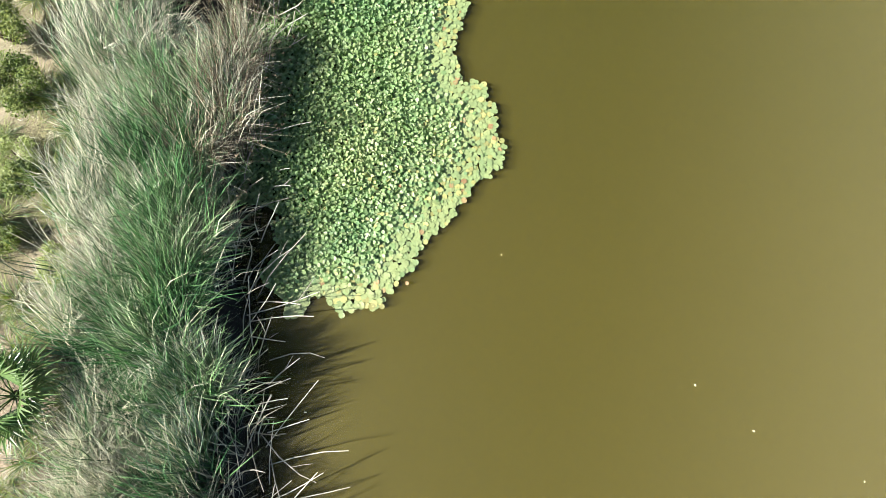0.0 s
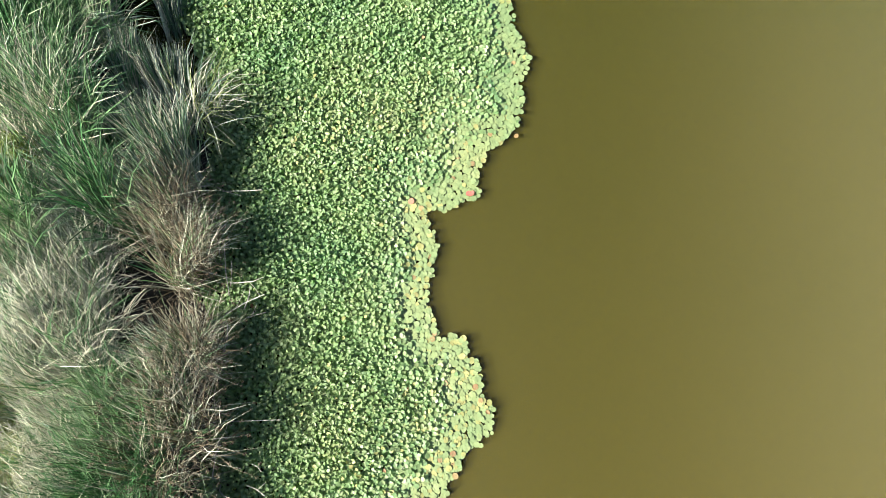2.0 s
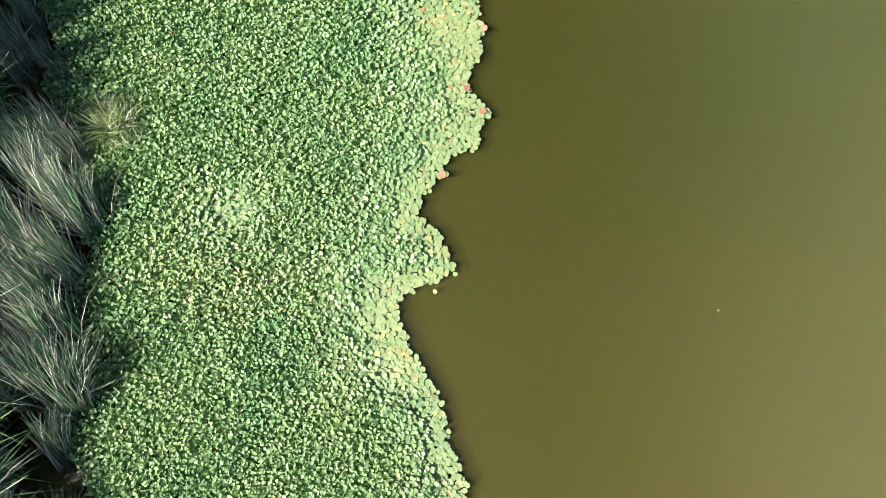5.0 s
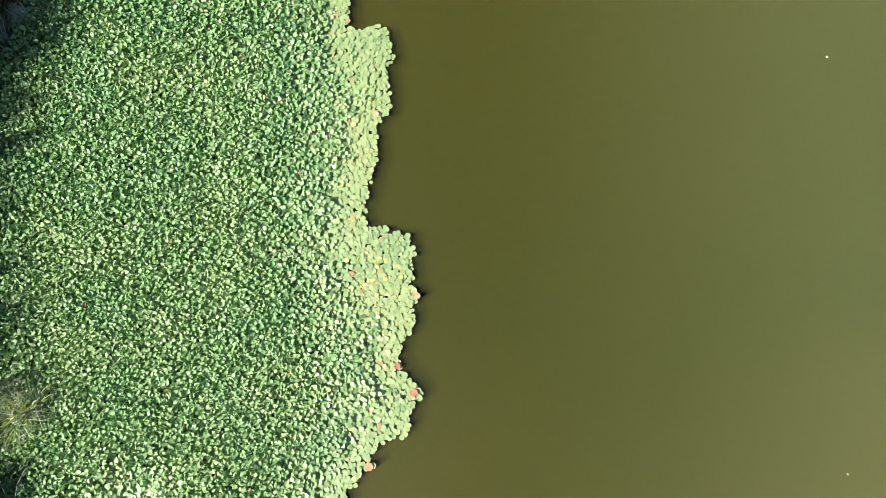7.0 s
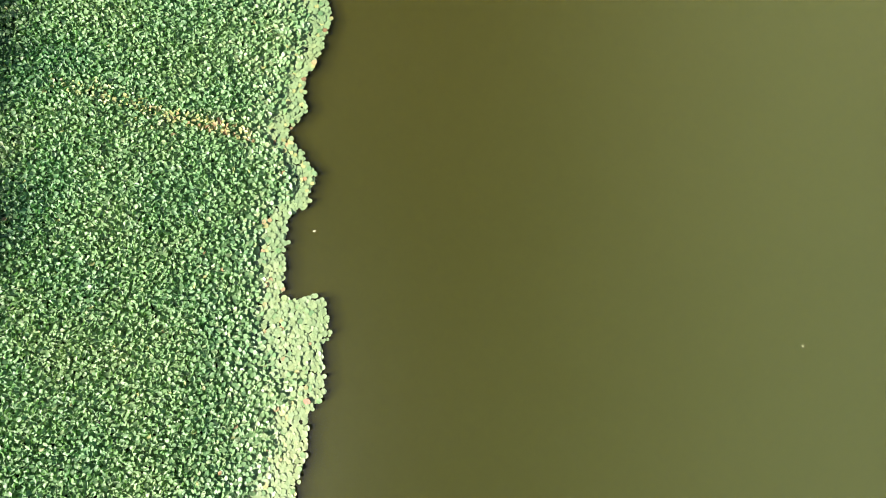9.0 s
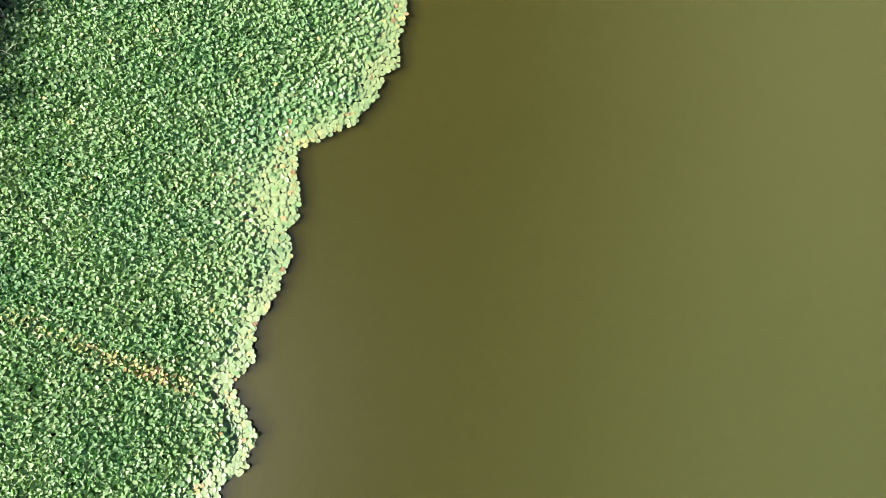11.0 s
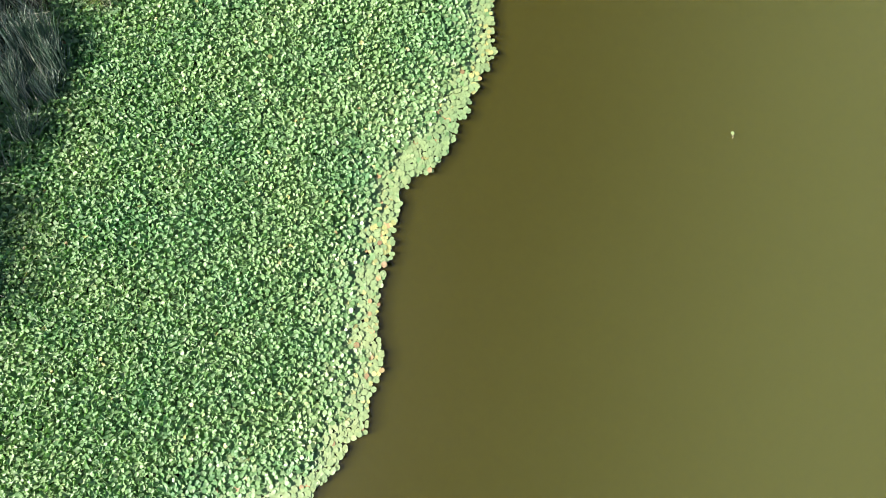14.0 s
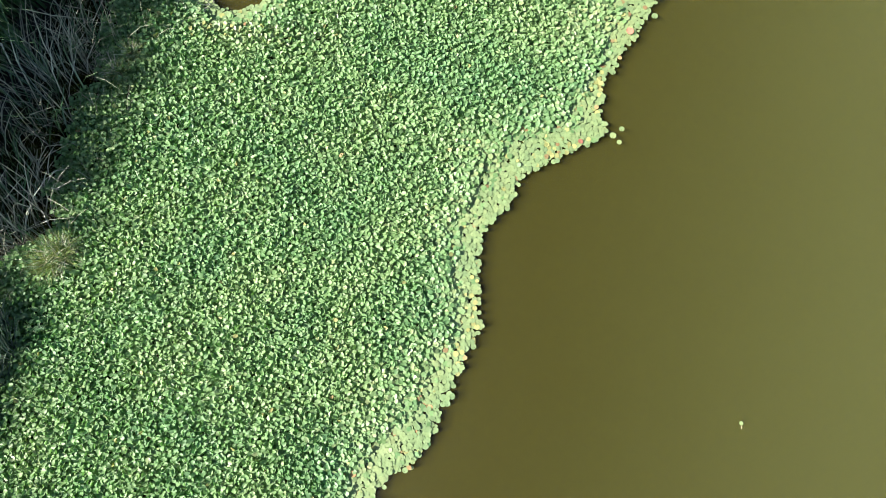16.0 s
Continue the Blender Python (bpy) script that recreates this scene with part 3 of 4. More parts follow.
# ---- reeds ----
def blades_mesh(name, n, base_r, height, lean, curl, width, mats, rng, segs=4, heading=None, broken=0.1, spread=1.0):
    """Arching tapered blades with a folded section, growing from a round base."""
    groups = max(4, n // 11)
    pick = rng.integers(0, groups, n)
    ga, gr = rng.uniform(0, 6.283, groups), base_r * np.sqrt(rng.random(groups))
    bx = (gr * np.cos(ga))[pick] + rng.normal(0, 0.12 * base_r, n)
    by = (gr * np.sin(ga))[pick] + rng.normal(0, 0.12 * base_r, n)
    a, rad = np.arctan2(by, bx), np.hypot(bx, by)
    turn = (ga + rng.normal(0, 0.8, groups))[pick] if heading is None else heading + rng.normal(0, 0.85 * spread, groups)[pick]
    out = turn + rng.normal(0, 0.6 * spread, n)
    th0 = np.abs(rng.normal(0, lean, n)) + 0.25 * lean * rad / max(base_r, 1e-6)
    cu = np.abs(rng.normal(curl, curl * 0.7, n))
    ln = height * np.where(rng.random(n) < 0.75, rng.uniform(0.82, 1.08, n), rng.uniform(0.4, 0.85, n))
    w = width * rng.uniform(0.6, 1.3, n)
    s = np.linspace(0, 1, segs + 1)
    snap = np.where(rng.random(n) < broken, rng.uniform(0.7, 1.7, n), 0.0)      # blades broken over half-way up
    pos = np.zeros((n, segs + 1, 3))
    pos[:, 0, 0], pos[:, 0, 1], pos[:, 0, 2] = bx, by, -0.05
    for j in range(1, segs + 1):
        th = th0 + cu * s[j] ** 2 + (snap if s[j] > 0.5 else 0)
        dl = ln / segs
        hd = out + 0.12 * rng.standard_normal(n)
        pos[:, j, 0] = pos[:, j - 1, 0] + dl * np.sin(th) * np.cos(hd)
        pos[:, j, 1] = pos[:, j - 1, 1] + dl * np.sin(th) * np.sin(hd)
        pos[:, j, 2] = np.maximum(pos[:, j - 1, 2] + dl * np.cos(th), 0.02)
    face = out + math.pi / 2 + rng.normal(0, 1.0, n)
    side = np.stack([np.cos(face), np.sin(face), np.zeros(n)], 1)
    prof = np.array([0.75, 1.0, 0.92, 0.62, 0.06]) if segs == 4 else np.linspace(1, 0.1, segs + 1)
    hw = 0.5 * w[:, None] * prof[None]
    v = np.zeros((n, segs + 1, 3, 3))
    v[:, :, 0] = pos - side[:, None] * hw[..., None]
    v[:, :, 1] = pos + np.array([0, 0, -1.0]) * (hw * 0.5)[..., None]
    v[:, :, 2] = pos + side[:, None] * hw[..., None]
    q = []
    for j in range(segs):
        for c in range(2):
            q.append((3 * j + c, 3 * j + c + 1, 3 * j + 3 + c + 1, 3 * j + 3 + c))
    f = (np.array(q)[None] + (np.arange(n) * 3 * (segs + 1))[:, None, None]).reshape(-1, 4)
    mi = np.repeat(rng.integers(0, len(mats), n), len(q))
    return mesh_arrays(name, v.reshape(-1, 3), f, mats, mi), pos[:, -1]


def seed_plume_mesh(name, tips, mats, rng):
    """Drooping umbels of small flat spikelets at the stalk tips."""
    vs, fs = [], []
    for p in tips:
        for k in range(9):
            a = rng.uniform(0, 6.283)
            d = np.array([math.cos(a), math.sin(a), rng.uniform(-0.5, 0.6)]) * rng.uniform(0.014, 0.032)
            t = np.array([-math.sin(a), math.cos(a), 0]) * 0.008
            c = p + d * 0.25
            o = len(vs)
            vs += [c, p + d * 0.7 + t, p + d * 1.3, p + d * 0.7 - t, p + d * 0.7 + np.array([0, 0, 0.007])]
            fs += [(o, o + 1, o + 4), (o + 1, o + 2, o + 4), (o + 2, o + 3, o + 4), (o + 3, o, o + 4)]
    return mesh_arrays(name, np.array(vs), np.array(fs), mats)


def reed_clump(label, green, dry, height, mats_green, mats_dry, seed, lean=0.28, curl=0.7, base_r=0.36, heads=0, width=0.013, category="reeds", name="reed_clump", heading=None, spread=1.0):
    rng = np.random.default_rng(seed)
    root = tagged(new(name), label, category, group="reed clumps along the bank")
    tips = None
    if green:
        me, tips = blades_mesh("foliage", green, base_r, height, lean, curl, width, mats_green, rng, heading=heading, spread=spread, broken=0.1 * spread)
        tagged(child("foliage", me, root), kind="stuff")
    if dry:
        me, tips = blades_mesh("dead_foliage", dry, base_r, height * 0.97, lean * 1.15, curl * 1.1, width * 0.85, mats_dry, rng, heading=heading, broken=0.28 * spread, spread=spread)
        tagged(child("dead_foliage", me, root, "dry straw-coloured blades" if mats_dry[0] is STRAW else "dead brown blades"), kind="stuff")
    if heads:
        tagged(child("seed_plume", seed_plume_mesh("seed_plume", tips[:heads], [RUSSET, STRAW], rng), root, "small brown seed heads"), kind="stuff")
    return root


PROTOS = {
    "green": [reed_clump("clump of tall green reeds on the bank", 190, 28, 1.65, [GREEN_REED], [STRAW], 100 + i, lean=0.22, curl=0.9, base_r=0.36, width=0.021, heading=1.5, spread=0.75) for i in range(5)],
    "straw": [reed_clump("clump of pale straw-coloured dry reeds", 48, 150, 1.6, [GREEN_REED], [STRAW], 200 + i, lean=0.24, curl=0.95, base_r=0.36, width=0.017, heading=1.55, spread=0.6) for i in range(5)],
    "brown": [reed_clump("clump of dead brown reeds with seed heads at the waterside", 30, 200, 1.75, [GREEN_REED], [RUSSET, STRAW], 300 + i, lean=0.18, curl=0.55, heads=60, base_r=0.30, width=0.016, heading=1.2) for i in range(5)],
    "blue": [reed_clump("clump of arching bluish-green sedge at the waterside", 140, 22, 1.45, [BLUE_REED], [STRAW], 400 + i, lean=0.24, curl=0.6, base_r=0.28, width=0.021, heading=1.7, spread=0.4) for i in range(4)],
    "pale": [reed_clump("clump of stiff whitish-green sedge at the waterside", 150, 75, 1.55, [BLUE_REED, BLUE_REED, GREEN_REED], [STRAW], 450 + i, lean=0.2, curl=0.45, base_r=0.26, width=0.020, heading=1.75, spread=0.42) for i in range(4)],
    "spray": [reed_clump("low clump of pale yellow-green sedge spraying out over lily leaves", 70, 90, 1.35, [HERB_LEAF, BLUE_REED], [STRAW], 600 + i, lean=0.6, curl=0.75, base_r=0.32, width=0.014, heading=0.6) for i in range(1)],
    "tall": [reed_clump("stand of tall green cane behind the reeds", 150, 0, 3.1, [GREEN_REED], [STRAW], 700 + i, lean=0.08, curl=0.3, base_r=0.5, width=0.045) for i in range(1)],
    "thin": [reed_clump("thin scatter of reed blades in shaded water", 16, 20, 1.35, [BLUE_REED, GREEN_REED], [STRAW], 800 + i, lean=0.42, curl=0.8, base_r=0.45, width=0.019, heading=1.6) for i in range(4)],
    "tuft": [reed_clump("small tuft of fine pale green grass", 130, 75, 0.55, [HERB_LEAF, HERB_LEAF, GREEN_REED], [STRAW], 500 + i, lean=0.6, curl=0.8, base_r=0.12, width=0.01, category="grass", name="grass_tuft") for i in range(2)],
}
# dark hollows in the stand: x, y, radius along x, along y
HOLLOWS = [(-4.45, 6.2, .58, .62), (-3.3, 1.3, .45, .9), (-4.1, -1.6, .3, .35), (-4.5, 11.6, .8, .6), (-3.3, 9.3, .6, .5)]
RNG = np.random.default_rng(21)
used = set()
bed = []          # clumps of the far reed bed, joined into one


def plant(kind, x, y, z=None, scale=1.0, joined=False, lean=0.22):
    """One clump of that kind, on its own or as a piece of the joined bed. All lean a little with the wind."""
    z = float(ground_height(np.array(x), np.array(y))) if z is None else z
    m = pose(x, y, max(z, -0.15)) @ pose(0, 0, 0, -math.degrees(lean) + RNG.normal(0, 4), RNG.normal(0, 4), 0) @ pose(0, 0, 0, 0, 0, RNG.uniform(-35, 35))
    i = int(RNG.integers(0, len(PROTOS[kind])))
    src = PROTOS[kind][i]
    tall = scale * RNG.uniform(0.85, 1.12)
    if joined:
        bed.append((src, m @ Matrix.Diagonal((scale, scale, tall, 1))))
        return
    if (kind, i) in used:
        ob = copy_thing(src, m)
    else:
        used.add((kind, i))
        src.matrix_basis = m
        ob = src
    ob.scale = (scale, scale, tall)


def in_hollow(x, y):
    return any(((x - hx) / rx) ** 2 + ((y - hy) / ry) ** 2 < 1 for hx, hy, rx, ry in HOLLOWS)


def stand_kind(x, y, roll):
    """What grows at a spot of the nearer stand, from the dry side to the water; None where the mud lies bare."""
    if y < 0.15:
        if x < -4.85:
            return "straw" if x > -5.85 and roll < 0.85 else None
        if x < -3.85:
            if y < -0.7:
                return ("pale", "pale", "straw", "straw", "green", None)[int(roll * 6)] if x > -4.45 else "straw" if roll < 0.7 else "green" if roll < 0.85 else None
            return ("pale", "green", "green", "green", "straw", None)[int(roll * 6)]
        return "thin" if roll < 0.75 else "brown" if roll < 0.85 else None
    if y < 2.3:
        return "straw" if -5.9 < x < -5.0 else "green" if -5.0 <= x < -4.25 else "thin" if roll < 0.2 else None
    if y < 5.2:
        if x < -5.1:
            return "straw" if x > -6.05 - 0.07 * (y - 2.3) else None
        if x < -4.2:
            return "green" if roll < 0.85 else "straw"
        return "brown" if roll < 0.85 else "pale"
    if y < 8.4:
        if x < -4.95:
            return ("straw" if roll < 0.9 else "green") if x > -6.55 else None
        if x < -4.25:
            return "green" if roll < 0.62 + 0.2 * (x > -4.8) else "straw" if roll < 0.88 else "pale" if roll < 0.94 else None
        return "brown" if roll < 0.8 else "pale" if roll < 0.9 else None
    return None


for y in np.arange(-3.4, 8.6, 0.40):
    for x in np.arange(-7.0, -3.2, 0.38):
        px, py = x + RNG.normal(0, 0.11), y + RNG.normal(0, 0.11)
        roll = float(RNG.random())
        if roll * 7.3 % 1 < 0.12 or px > float(bank_x(py)) - (0.95 if py > 5.6 else 0.55) or any(in_hollow(px, py + dy) for dy in (0, 0.4, 0.75, 1.05)):
            continue
        kind = stand_kind(px, py + 0.35, roll)
        if kind:
            grown = (0.95 if py < 4.8 else 1.08) if kind == "straw" else 1.0 if py < 4.8 else 1.22 if kind == "green" else 0.85
            plant(kind, px, py, scale=RNG.uniform(0.75, 1.08) * grown, lean=0.13)
for y in np.arange(-3.4, 2.2, 0.3):     # the dense edge that shades the water
    plant(("brown", "pale", "pale", "green")[int(RNG.integers(0, 4))] if y < -0.2 else "green", (-3.85 if y < -0.2 else -4.4) + RNG.normal(0, 0.08), y, scale=RNG.uniform(0.95, 1.2), lean=0.08)
for y in np.arange(8.6, 17.5, 0.52):
    for off in np.arange(0.75, 3.7, 0.45):
        px, py = float(bank_x(y)) - off + RNG.normal(0, 0.12), y + RNG.normal(0, 0.13)
        n2 = float(value_noise(px, py, 0.8, 21))
        if any(in_hollow(px, py + dy) for dy in (0, 0.45, 0.85, 1.2)) or px > -5.1:
            continue
        plant("straw" if n2 > 0.75 else "green", px, py, scale=1.25 * RNG.uniform(0.85, 1.1), lean=0.15)
for y in np.arange(4.7, 8.3, 0.36):     # dead fringe in front of the green reeds
    if 5.2 < y < 5.9:
        continue
    plant("brown" if y < 7.5 and RNG.random() < 0.6 else "pale", -3.72 + RNG.normal(0, 0.1), y + RNG.normal(0, 0.08), scale=RNG.uniform(0.85, 1.05), lean=0.1)
plant("spray", -3.45, 9.0, z=0.1, scale=1.2, lean=0.0)
for px, py, sc, ln in ((-4.1, 13.4, 1.1, 0.5), (-4.45, 13.2, 1.1, 0.5), (-3.72, 11.8, 1.1, 0.45), (-3.95, 11.9, 1.1, 0.45), (-3.3, 14.8, 1.0, 0.4), (-3.6, 15.0, 1.0, 0.4), (-4.35, 12.2, 0.9, 0.45),
                       (-4.7, 12.1, 1.0, 0.45), (-4.75, 14.6, 1.1, 0.35), (-4.2, 15.6, 1.0, 0.35), (-4.2, 9.65, 0.8, 0.55), (-4.6, 9.75, 0.85, 0.5), (-3.9, 9.7, 0.75, 0.55), (-4.4, 8.6, 0.95, 0.25),
                       (-4.1, 8.45, 0.9, 0.25), (-4.95, 11.0, 0.9, 0.35), (-5.0, 13.1, 1.0, 0.35), (-3.9, 16.3, 0.9, 0.3), (-3.5, 16.0, 0.7, 0.3), (-3.85, 12.75, 1.1, 0.5), (-4.3, 14.2, 1.1, 0.4), (-3.7, 14.0, 0.95, 0.4), (-4.05, 11.0, 0.8, 0.5), (-4.6, 12.9, 1.1, 0.4)):
    plant("pale", px, py, scale=sc, lean=ln)
for y in np.arange(17.6, 30, 0.6):
    for off, sc in ((0.55, 0.5), (1.15, 0.7), (1.8, 0.85)):
        if RNG.random() < 0.22:
            continue
        px, py = float(bank_x(y)) - off + RNG.normal(0, 0.2), y + RNG.normal(0, 0.2)
        plant("blue" if RNG.random() < 0.8 else "pale", px, py, scale=sc * RNG.uniform(0.85, 1.1), joined=True)
for y in np.arange(30, 48, 0.5):
    for off, sc in ((0.35, 0.55), (0.8, 0.8), (1.3, 1.0), (1.8, 1.1)):
        if RNG.random() < 0.3:
            continue
        px, py = float(bank_x(y)) - off + RNG.normal(0, 0.2), y + RNG.normal(0, 0.2)
        plant("thin", px, py, scale=1.1 * sc * RNG.uniform(0.8, 1.15), joined=True)
for px, py, sc in ((0.15, 37.3, 0.75), (-0.15, 36.5, 0.7), (0.2, 37.75, 0.8), (-0.3, 37.1, 0.85), (0.1, 38.1, 0.8), (-0.35, 37.6, 0.9), (-0.2, 38.0, 0.9)):
    plant("blue", px, py, scale=sc, joined=True, lean=0.15)
# the tall stand behind, that shades the waterside
for y in np.arange(17.2, 50, 0.6):
    for off in ((2.2, 2.6, 3.1) if 21 < y < 25 else (2.8, 3.2, 3.7)):
        px, py = float(bank_x(y)) - off + RNG.normal(0, 0.15), y - 0.6 + RNG.normal(0, 0.15)
        plant("tall", px, py, scale=RNG.uniform(0.9, 1.08) * (0.62 if 38.9 < y < 40.2 else 1.0), joined=True, lean=0.03)


def joined_bed():
    vs, fs, mi, mats, base = [], [], [], [], 0
    for src, m in bed:
        m = np.array(m)
        for part_ob in src.children:
            me = part_ob.data
            if not part_ob.name.startswith(("foliage", "dead_foliage")):
                continue
            v = np.zeros(len(me.vertices) * 3)
            me.vertices.foreach_get("co", v)
            f = np.zeros(len(me.loops), dtype=np.int32)
            me.loops.foreach_get("vertex_index", f)
            k = np.zeros(len(me.polygons), dtype=np.int32)
            me.polygons.foreach_get("material_index", k)
            for mat in me.materials:
                if mat not in mats:
                    mats.append(mat)
            slot = np.array([mats.index(mat) for mat in me.materials])
            vs.append(v.reshape(-1, 3) @ m[:3, :3].T + m[:3, 3])
            fs.append(f.reshape(-1, 4) + base)
            mi.append(slot[k])
            base += len(me.vertices)
    ob = new("reed_bed", mesh_arrays("reed_bed", np.concatenate(vs), np.concatenate(fs), mats, np.concatenate(mi)))
    tagged(ob, "dense bed of tall bluish-green and dry reeds along the bank", "reeds", kind="stuff")


joined_bed()
for x, y, s in ((-2.95, 16.6, 1.25), (-2.7, 16.75, 1.1), (.84, 39.6, 1.1), (.95, 39.78, .9), (.7, 39.45, .9), (1.3, 43.2, .8), (-3.0, 17.0, 0.9), (1.5, 43.6, .7)):
    plant("tuft", x, y, z=0.1, scale=s, lean=0.0)


# ---- shrubs, palm and herbs on the dry bank ----
def tube(path, r0, r1, sides=6):
    """A tapered stem along a path, as vertices and quads."""
    vs, fs = [], []
    for i, p in enumerate(path):
        p = Vector(p)
        d = (Vector(path[min(i + 1, len(path) - 1)]) - Vector(path[max(i - 1, 0)])).normalized()
        u = d.orthogonal().normalized()
        w = d.cross(u)
        r = r0 + (r1 - r0) * i / (len(path) - 1)
        for k in range(sides):
            a = 6.283 * k / sides
            vs.append(p + r * (u * math.cos(a) + w * math.sin(a)))
    for i in range(len(path) - 1):
        for k in range(sides):
            fs.append((i * sides + k, i * sides + (k + 1) % sides, (i + 1) * sides + (k + 1) % sides, (i + 1) * sides + k))
    return [tuple(v) for v in vs], fs


def stem_mesh(name, path, r0, r1, mat, sides=6):
    v, f = tube(path, r0, r1, sides)
    return mesh_arrays(name, np.array(v), np.array(f), [mat], smooth=True)


def shrub(x, y, radius, height, mat, label, seed, leaf=0.032, count=2600, name="shrub"):
    rng = np.random.default_rng(seed)
    root = tagged(new(name), label, "shrub")
    root.location = (x, y, float(ground_height(np.array(x), np.array(y))))
    ends = []
    for i in range(9):
        a = 6.283 * i / 9 + rng.normal(0, 0.3)
        e = np.array([radius * 0.75 * math.cos(a) * rng.uniform(0.3, 1), radius * 0.75 * math.sin(a) * rng.uniform(0.3, 1), height * rng.uniform(0.6, 0.95)])
        path = [(0, 0, -0.05), tuple(e * np.array([0.25, 0.25, 0.4])), tuple(e * np.array([0.6, 0.6, 0.75])), tuple(e)]
        child("branch", stem_mesh("branch", path, 0.02, 0.006, BARK, 5), root)
        ends.append(e)
    ends = np.array(ends)
    n = int(count * 1.5)
    c = ends[rng.integers(0, len(ends), n)]
    off = rng.standard_normal((n, 3))
    off /= np.linalg.norm(off, axis=1)[:, None]
    p = c + off * (radius * 0.36 * rng.random(n) ** 0.5)[:, None]
    p[:, 2] = np.maximum(p[:, 2], 0.08)
    tv = np.array([[0, -1, 0], [0.42, 0, 0.12], [0, 1, 0], [-0.42, 0, 0.12], [0, 0, -0.05]], float)
    tf = np.array([[0, 1, 4], [1, 2, 4], [2, 3, 4], [3, 0, 4]])
    m = rotations(rng.uniform(0, 6.283, n), np.abs(rng.normal(0.5, 0.4, n)), rng.uniform(0, 6.283, n))
    v = np.einsum("nij,kj->nki", m, tv) * (leaf * rng.uniform(0.5, 1.2, n))[:, None, None] + p[:, None]
    f = (tf[None] + (np.arange(n) * 5)[:, None, None]).reshape(-1, 3)
    child("foliage", mesh_arrays("foliage", v.reshape(-1, 3), f, [mat]), root)
    return root


shrub(-7.15, 4.4, 0.62, 0.85, BUSH_LEAF, "yellow-green leafy shrub on the sandy bank", 1, count=3600)
shrub(-7.6, 5.5, 0.7, 0.9, BUSH_LEAF, "dark olive shrub on the bank", 2, count=3400)
shrub(-6.95, 2.85, 0.4, 0.45, BUSH_LEAF, "small bright green shrub on sandy soil", 3, count=1600)
shrub(-7.2, 3.2, 0.5, 0.35, HERB_LEAF, "low pale yellow-green herb on sandy soil", 4, count=1500, name="herb")
shrub(-6.3, 1.4, 0.42, 0.35, HERB_LEAF, "low pale green herb beside the dry reeds", 5, count=1200, name="herb")
shrub(-7.3, 1.9, 0.4, 0.35, BUSH_LEAF, "low green herb on the bank", 6, count=1000, name="herb")
shrub(-6.15, 8.35, 0.6, 1.2, BUSH_LEAF, "yellow-green leafy shrub behind the reeds", 7, count=3000)
shrub(-7.1, 9.2, 0.8, 1.1, BUSH_LEAF, "olive-green shrub behind the reeds", 8, count=3600)
shrub(-7.0, 7.4, 0.6, 1.0, BUSH_LEAF, "yellow-green leafy shrub among dry reeds", 9, count=2600)


def litter():
    """Dry stalks and leaf scraps lying about on the bank."""
    n = 5200
    x, y = RNG.uniform(-9.0, -4.6, n), RNG.uniform(-4.0, 11.0, n)
    z = ground_height(x, y) + RNG.uniform(0.004, 0.03, n)
    a, ln, w = RNG.uniform(0, 6.283, n), RNG.uniform(0.04, 0.28, n), RNG.uniform(0.004, 0.014, n)
    e = RNG.normal(0, 0.1, n)
    u = np.stack([np.cos(a), np.sin(a), e], 1) * (ln / 2)[:, None]
    t = np.stack([-np.sin(a), np.cos(a), np.zeros(n)], 1) * (w / 2)[:, None]
    c = np.stack([x, y, z], 1)
    top = np.stack([np.zeros(n), np.zeros(n), w * 0.5], 1)
    v = np.stack([c - u, c + t, c + u, c - t, c + top], 1)
    f = (np.array([[0, 1, 4], [1, 2, 4], [2, 3, 4], [3, 0, 4]])[None] + (np.arange(n) * 5)[:, None, None]).reshape(-1, 3)
    ob = new("litter", mesh_arrays("litter", v.reshape(-1, 3), f, [STRAW, RUSSET], np.repeat(RNG.integers(0, 2, n), 4)))
    tagged(ob, "scattered dry stalks and leaf litter on the bank", "plant litter", kind="stuff")


litter()
for i in range(34):
    plant("tuft", RNG.uniform(-7.9, -5.9), RNG.uniform(-3.0, 9.0), scale=RNG.uniform(0.7, 1.5), lean=0.1)
for x, y in ((-7.1, .9), (-6.2, -.4), (-5.9, -1.3), (-6.4, -2.3), (-7.8, .6), (-6.6, 2.4), (-6.4, .7), (-5.7, -2.6), (-7.0, -2.6)):
    plant("tuft", x, y, scale=RNG.uniform(0.8, 1.5))


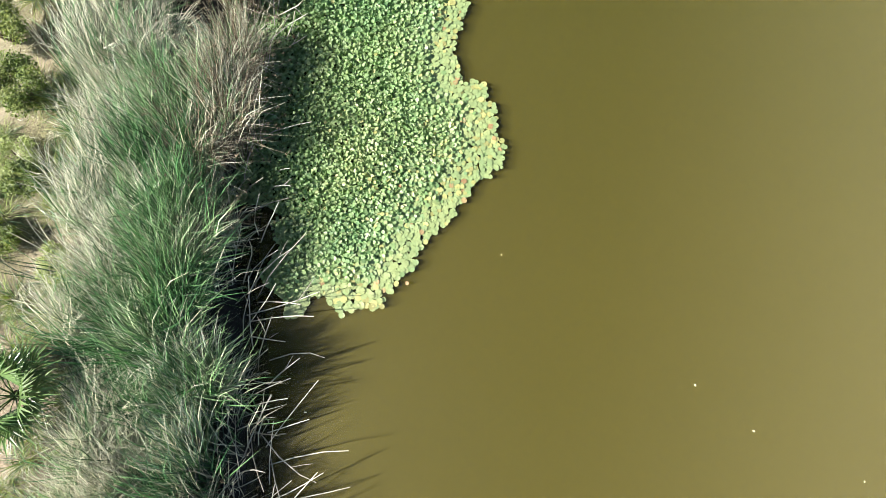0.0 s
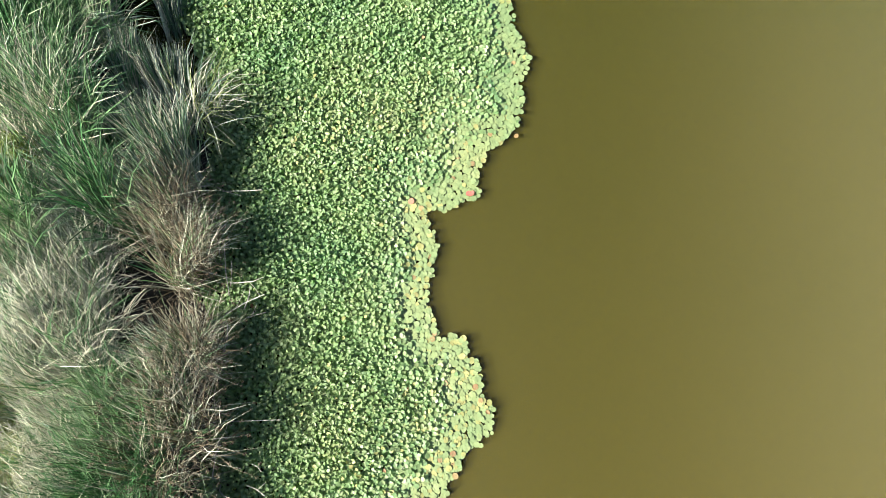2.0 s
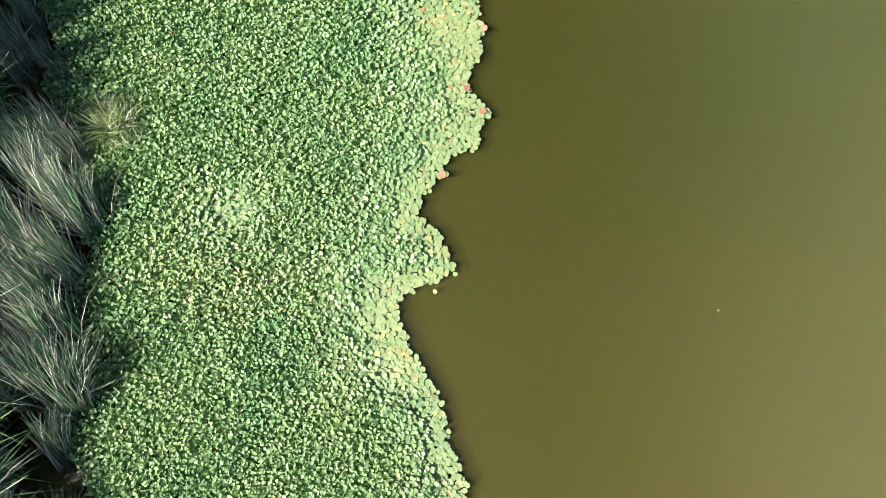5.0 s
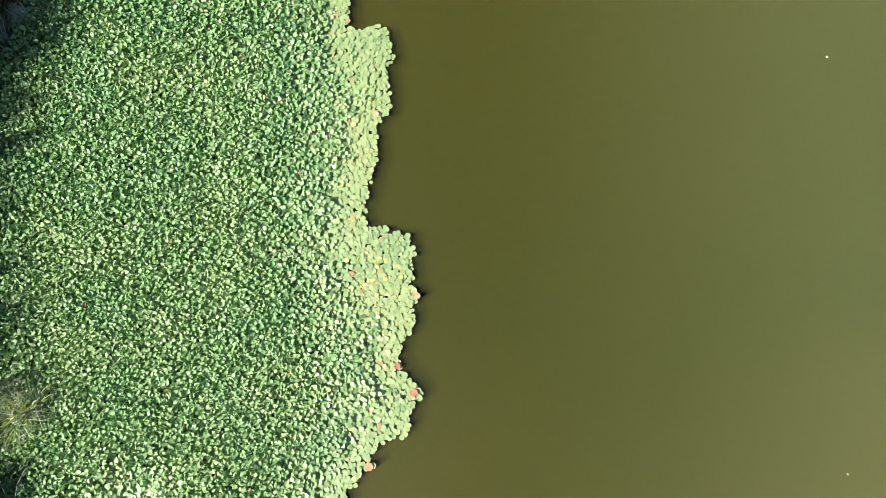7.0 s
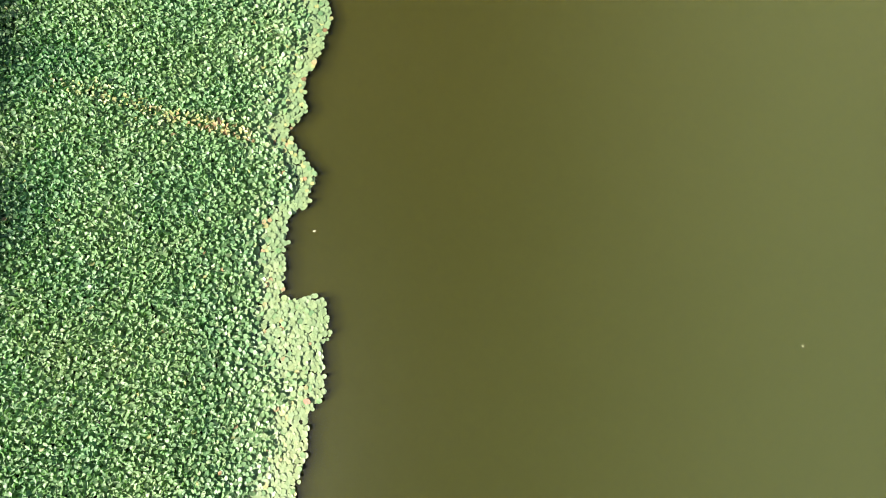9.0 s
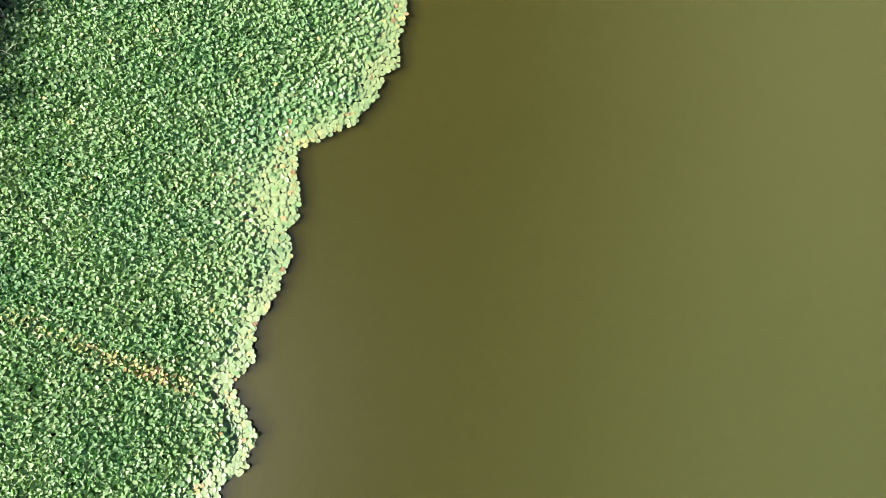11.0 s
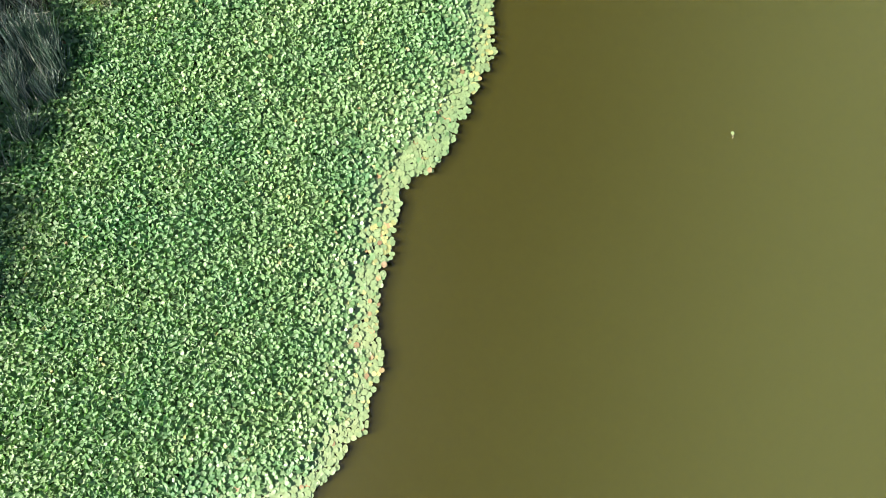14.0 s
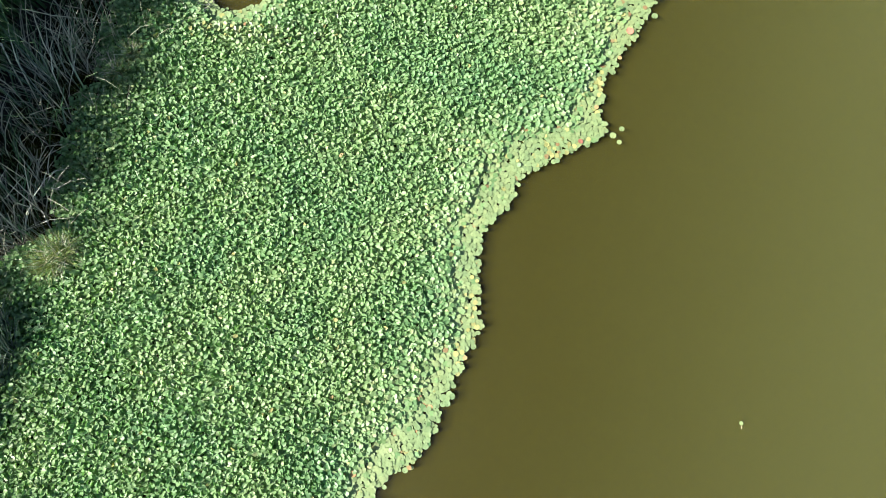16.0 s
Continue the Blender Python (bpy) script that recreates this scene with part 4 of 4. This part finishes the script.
def fan_palm(x, y, seed):
    rng = np.random.default_rng(seed)
    root = tagged(new("fan_palm"), "young green fan palm on the sandy bank", "palm")
    root.location = (x, y, float(ground_height(np.array(x), np.array(y))))
    child("trunk", stem_mesh("trunk", [(0, 0, -0.1), (0, 0, 0.12), (0.02, 0, 0.3), (0.02, 0.01, 0.42)], 0.13, 0.08, BARK, 9), root)
    for i in range(16):
        a = 2.4 * i + rng.normal(0, 0.15)
        el = rng.uniform(0.35, 1.25)
        ln = rng.uniform(0.4, 0.6)
        d = Vector((math.cos(a) * math.cos(el), math.sin(a) * math.cos(el), math.sin(el)))
        p0 = Vector((0.02, 0, 0.4))
        hub = p0 + d * ln
        v, f = tube([tuple(p0), tuple(p0 + d * ln * 0.5 + Vector((0, 0, 0.03))), tuple(hub)], 0.012, 0.008, 5)
        side = d.cross(Vector((0, 0, 1))).normalized()
        up = side.cross(d).normalized()
        vs, fs = [], []
        for k in range(22):
            g = radians(-115 + 230 * k / 21)
            w = (d * math.cos(g) + side * math.sin(g)).normalized()
            t = (side * math.cos(g) - d * math.sin(g)).normalized()
            L = rng.uniform(0.58, 0.74) * (1 - 0.18 * abs(g) / 2)
            droop = Vector((0, 0, -1)) * L * rng.uniform(0.08, 0.3)
            o = len(vs)
            h2 = 0.5 * 0.05
            mid = hub + w * L * 0.55 + up * 0.02
            vs += [hub - t * 0.004, hub + t * 0.004, mid - t * h2, mid - up * 0.012, mid + t * h2, hub + w * L + droop]
            fs += [(o, o + 3, o + 2), (o, o + 1, o + 3), (o + 1, o + 4, o + 3), (o + 2, o + 3, o + 5), (o + 3, o + 4, o + 5)]
        fr = child("frond", mesh_arrays("frond", np.array([tuple(q) for q in vs]), np.array(fs), [PALM_LEAF]), root)
        child("leaf_stalk", mesh_arrays("leaf_stalk", np.array(v), np.array(f), [PALM_LEAF], smooth=True), fr)
    return root


fan_palm(-6.62, -0.62, 11)


# ---- dead canes over the water, drift and the snag ----
def cane(x, y, heading, length, rise, seed, fork=True):
    rng = np.random.default_rng(seed)
    root = tagged(new("dead_cane"), "pale dead cane leaning out over the water", "dead cane", group="dead canes at the waterside")
    root.location = (x, y, 0.0)
    e = np.array([math.cos(heading) * length, math.sin(heading) * length, rise])
    bend = rng.normal(0, 0.04, 3)
    path = [(0, 0, -0.1), tuple(e * 0.35 + bend), tuple(e * 0.7 + bend), tuple(e)]
    child("stalk", stem_mesh("stalk", path, 0.013 if fork else 0.010, 0.006, WOOD, 5), root)
    if fork:
        b = e * rng.uniform(0.5, 0.75) + bend
        h = heading + rng.choice([-1, 1]) * rng.uniform(0.4, 0.9)
        t = b + np.array([math.cos(h), math.sin(h), 0.3]) * length * 0.3
        child("side_shoot", stem_mesh("side_shoot", [tuple(b), tuple((b + t) / 2 + 0.01), tuple(t)], 0.006, 0.003, WOOD, 4), root)
    return root


for i in range(64):
    y = -2.9 + 0.12 * i + RNG.normal(0, 0.1) if i < 34 else RNG.uniform(1.0, 10.5)
    cane(float(bank_x(y)) - RNG.uniform(0.1, 0.7), y, RNG.normal(0.5, 0.6), RNG.uniform(0.7, 1.5) if i < 34 else RNG.uniform(0.4, 1.2), RNG.uniform(0.3, 0.9), 40 + i, fork=i % 3 == 0)


def drift_bit(x, y, size, seed):
    rng = np.random.default_rng(seed)
    n = 7
    a = np.linspace(0, 6.283, n, endpoint=False)
    v = [(0, 0, 0.012)] + [(size * math.cos(t) * rng.uniform(0.7, 1.2), 0.45 * size * math.sin(t) * rng.uniform(0.7, 1.2), 0.004) for t in a]
    f = [(0, 1 + i, 1 + (i + 1) % n) for i in range(n)]
    ob = new("drift_bit", mesh_arrays("drift_bit", np.array(v), np.array(f), [BIT]))
    ob.location, ob.rotation_euler = (x, y, 0.003), (0, 0, rng.uniform(0, 6.28))
    return tagged(ob, "small pale dry leaf bit floating on the water", "floating bit", group="floating bits")


for i, (x, y, s) in enumerate(((1.0, 1.67, .02), (4.13, -.51, .025), (5.01, -1.23, .03), (6.67, -2.0, .02), (-2.29, -.95, .025), (10.74, 13.74, .02), (12.3, 21.07, .022),
                               (4.06, 24.1, .035), (7.22, 11.92, .02))):
    drift_bit(x, y, s, i)


def loose_pad(x, y, r, key, stalk):
    root = tagged(new("loose_pad"), "single pale lily pad drifting on open water", "lily pad")
    root.location = (x, y, 0.012)
    ob = child("pad", PAD_MESHES[key][1], root)
    ob.scale = (r, r, r)
    if stalk:
        child("stalk", stem_mesh("stalk", [(0, -r, 0), (0.01, -2 * r, -0.004), (0, -3 * r, -0.006)], 0.005, 0.003, BIT, 5), root)
    return root


loose_pad(12.96, 37.76, 0.034, 1, True)
loose_pad(11.2, 45.3, 0.07, 1, True)
loose_pad(10.62, 42.72, 0.06, 1, False)
loose_pad(10.78, 42.86, 0.05, 1, False)
loose_pad(10.74, 42.6, 0.045, 1, False)
loose_pad(11.34, 45.2, 0.06, 1, False)


def snag(x, y, seed):
    rng = np.random.default_rng(seed)
    root = tagged(new("snag"), "bare pale branch sticking out of a gap in the lily mat", "dead branch")
    root.location = (x, y, 0.0)
    for i in range(9):
        a = rng.uniform(0, 6.283)
        e = np.array([math.cos(a) * 0.3, math.sin(a) * 0.3, rng.uniform(0.15, 0.45)]) * rng.uniform(0.6, 1.3)
        child("twig", stem_mesh("twig", [(0, 0, -0.1), tuple(e * 0.5 + rng.normal(0, 0.02, 3)), tuple(e)], 0.014, 0.004, WOOD, 5), root)
    return root


snag(2.78, 44.78, 5)

for kind, protos in PROTOS.items():
    for i, ob in enumerate(protos):
        if (kind, i) not in used:
            for o in (*ob.children_recursive, ob):
                bpy.data.objects.remove(o)
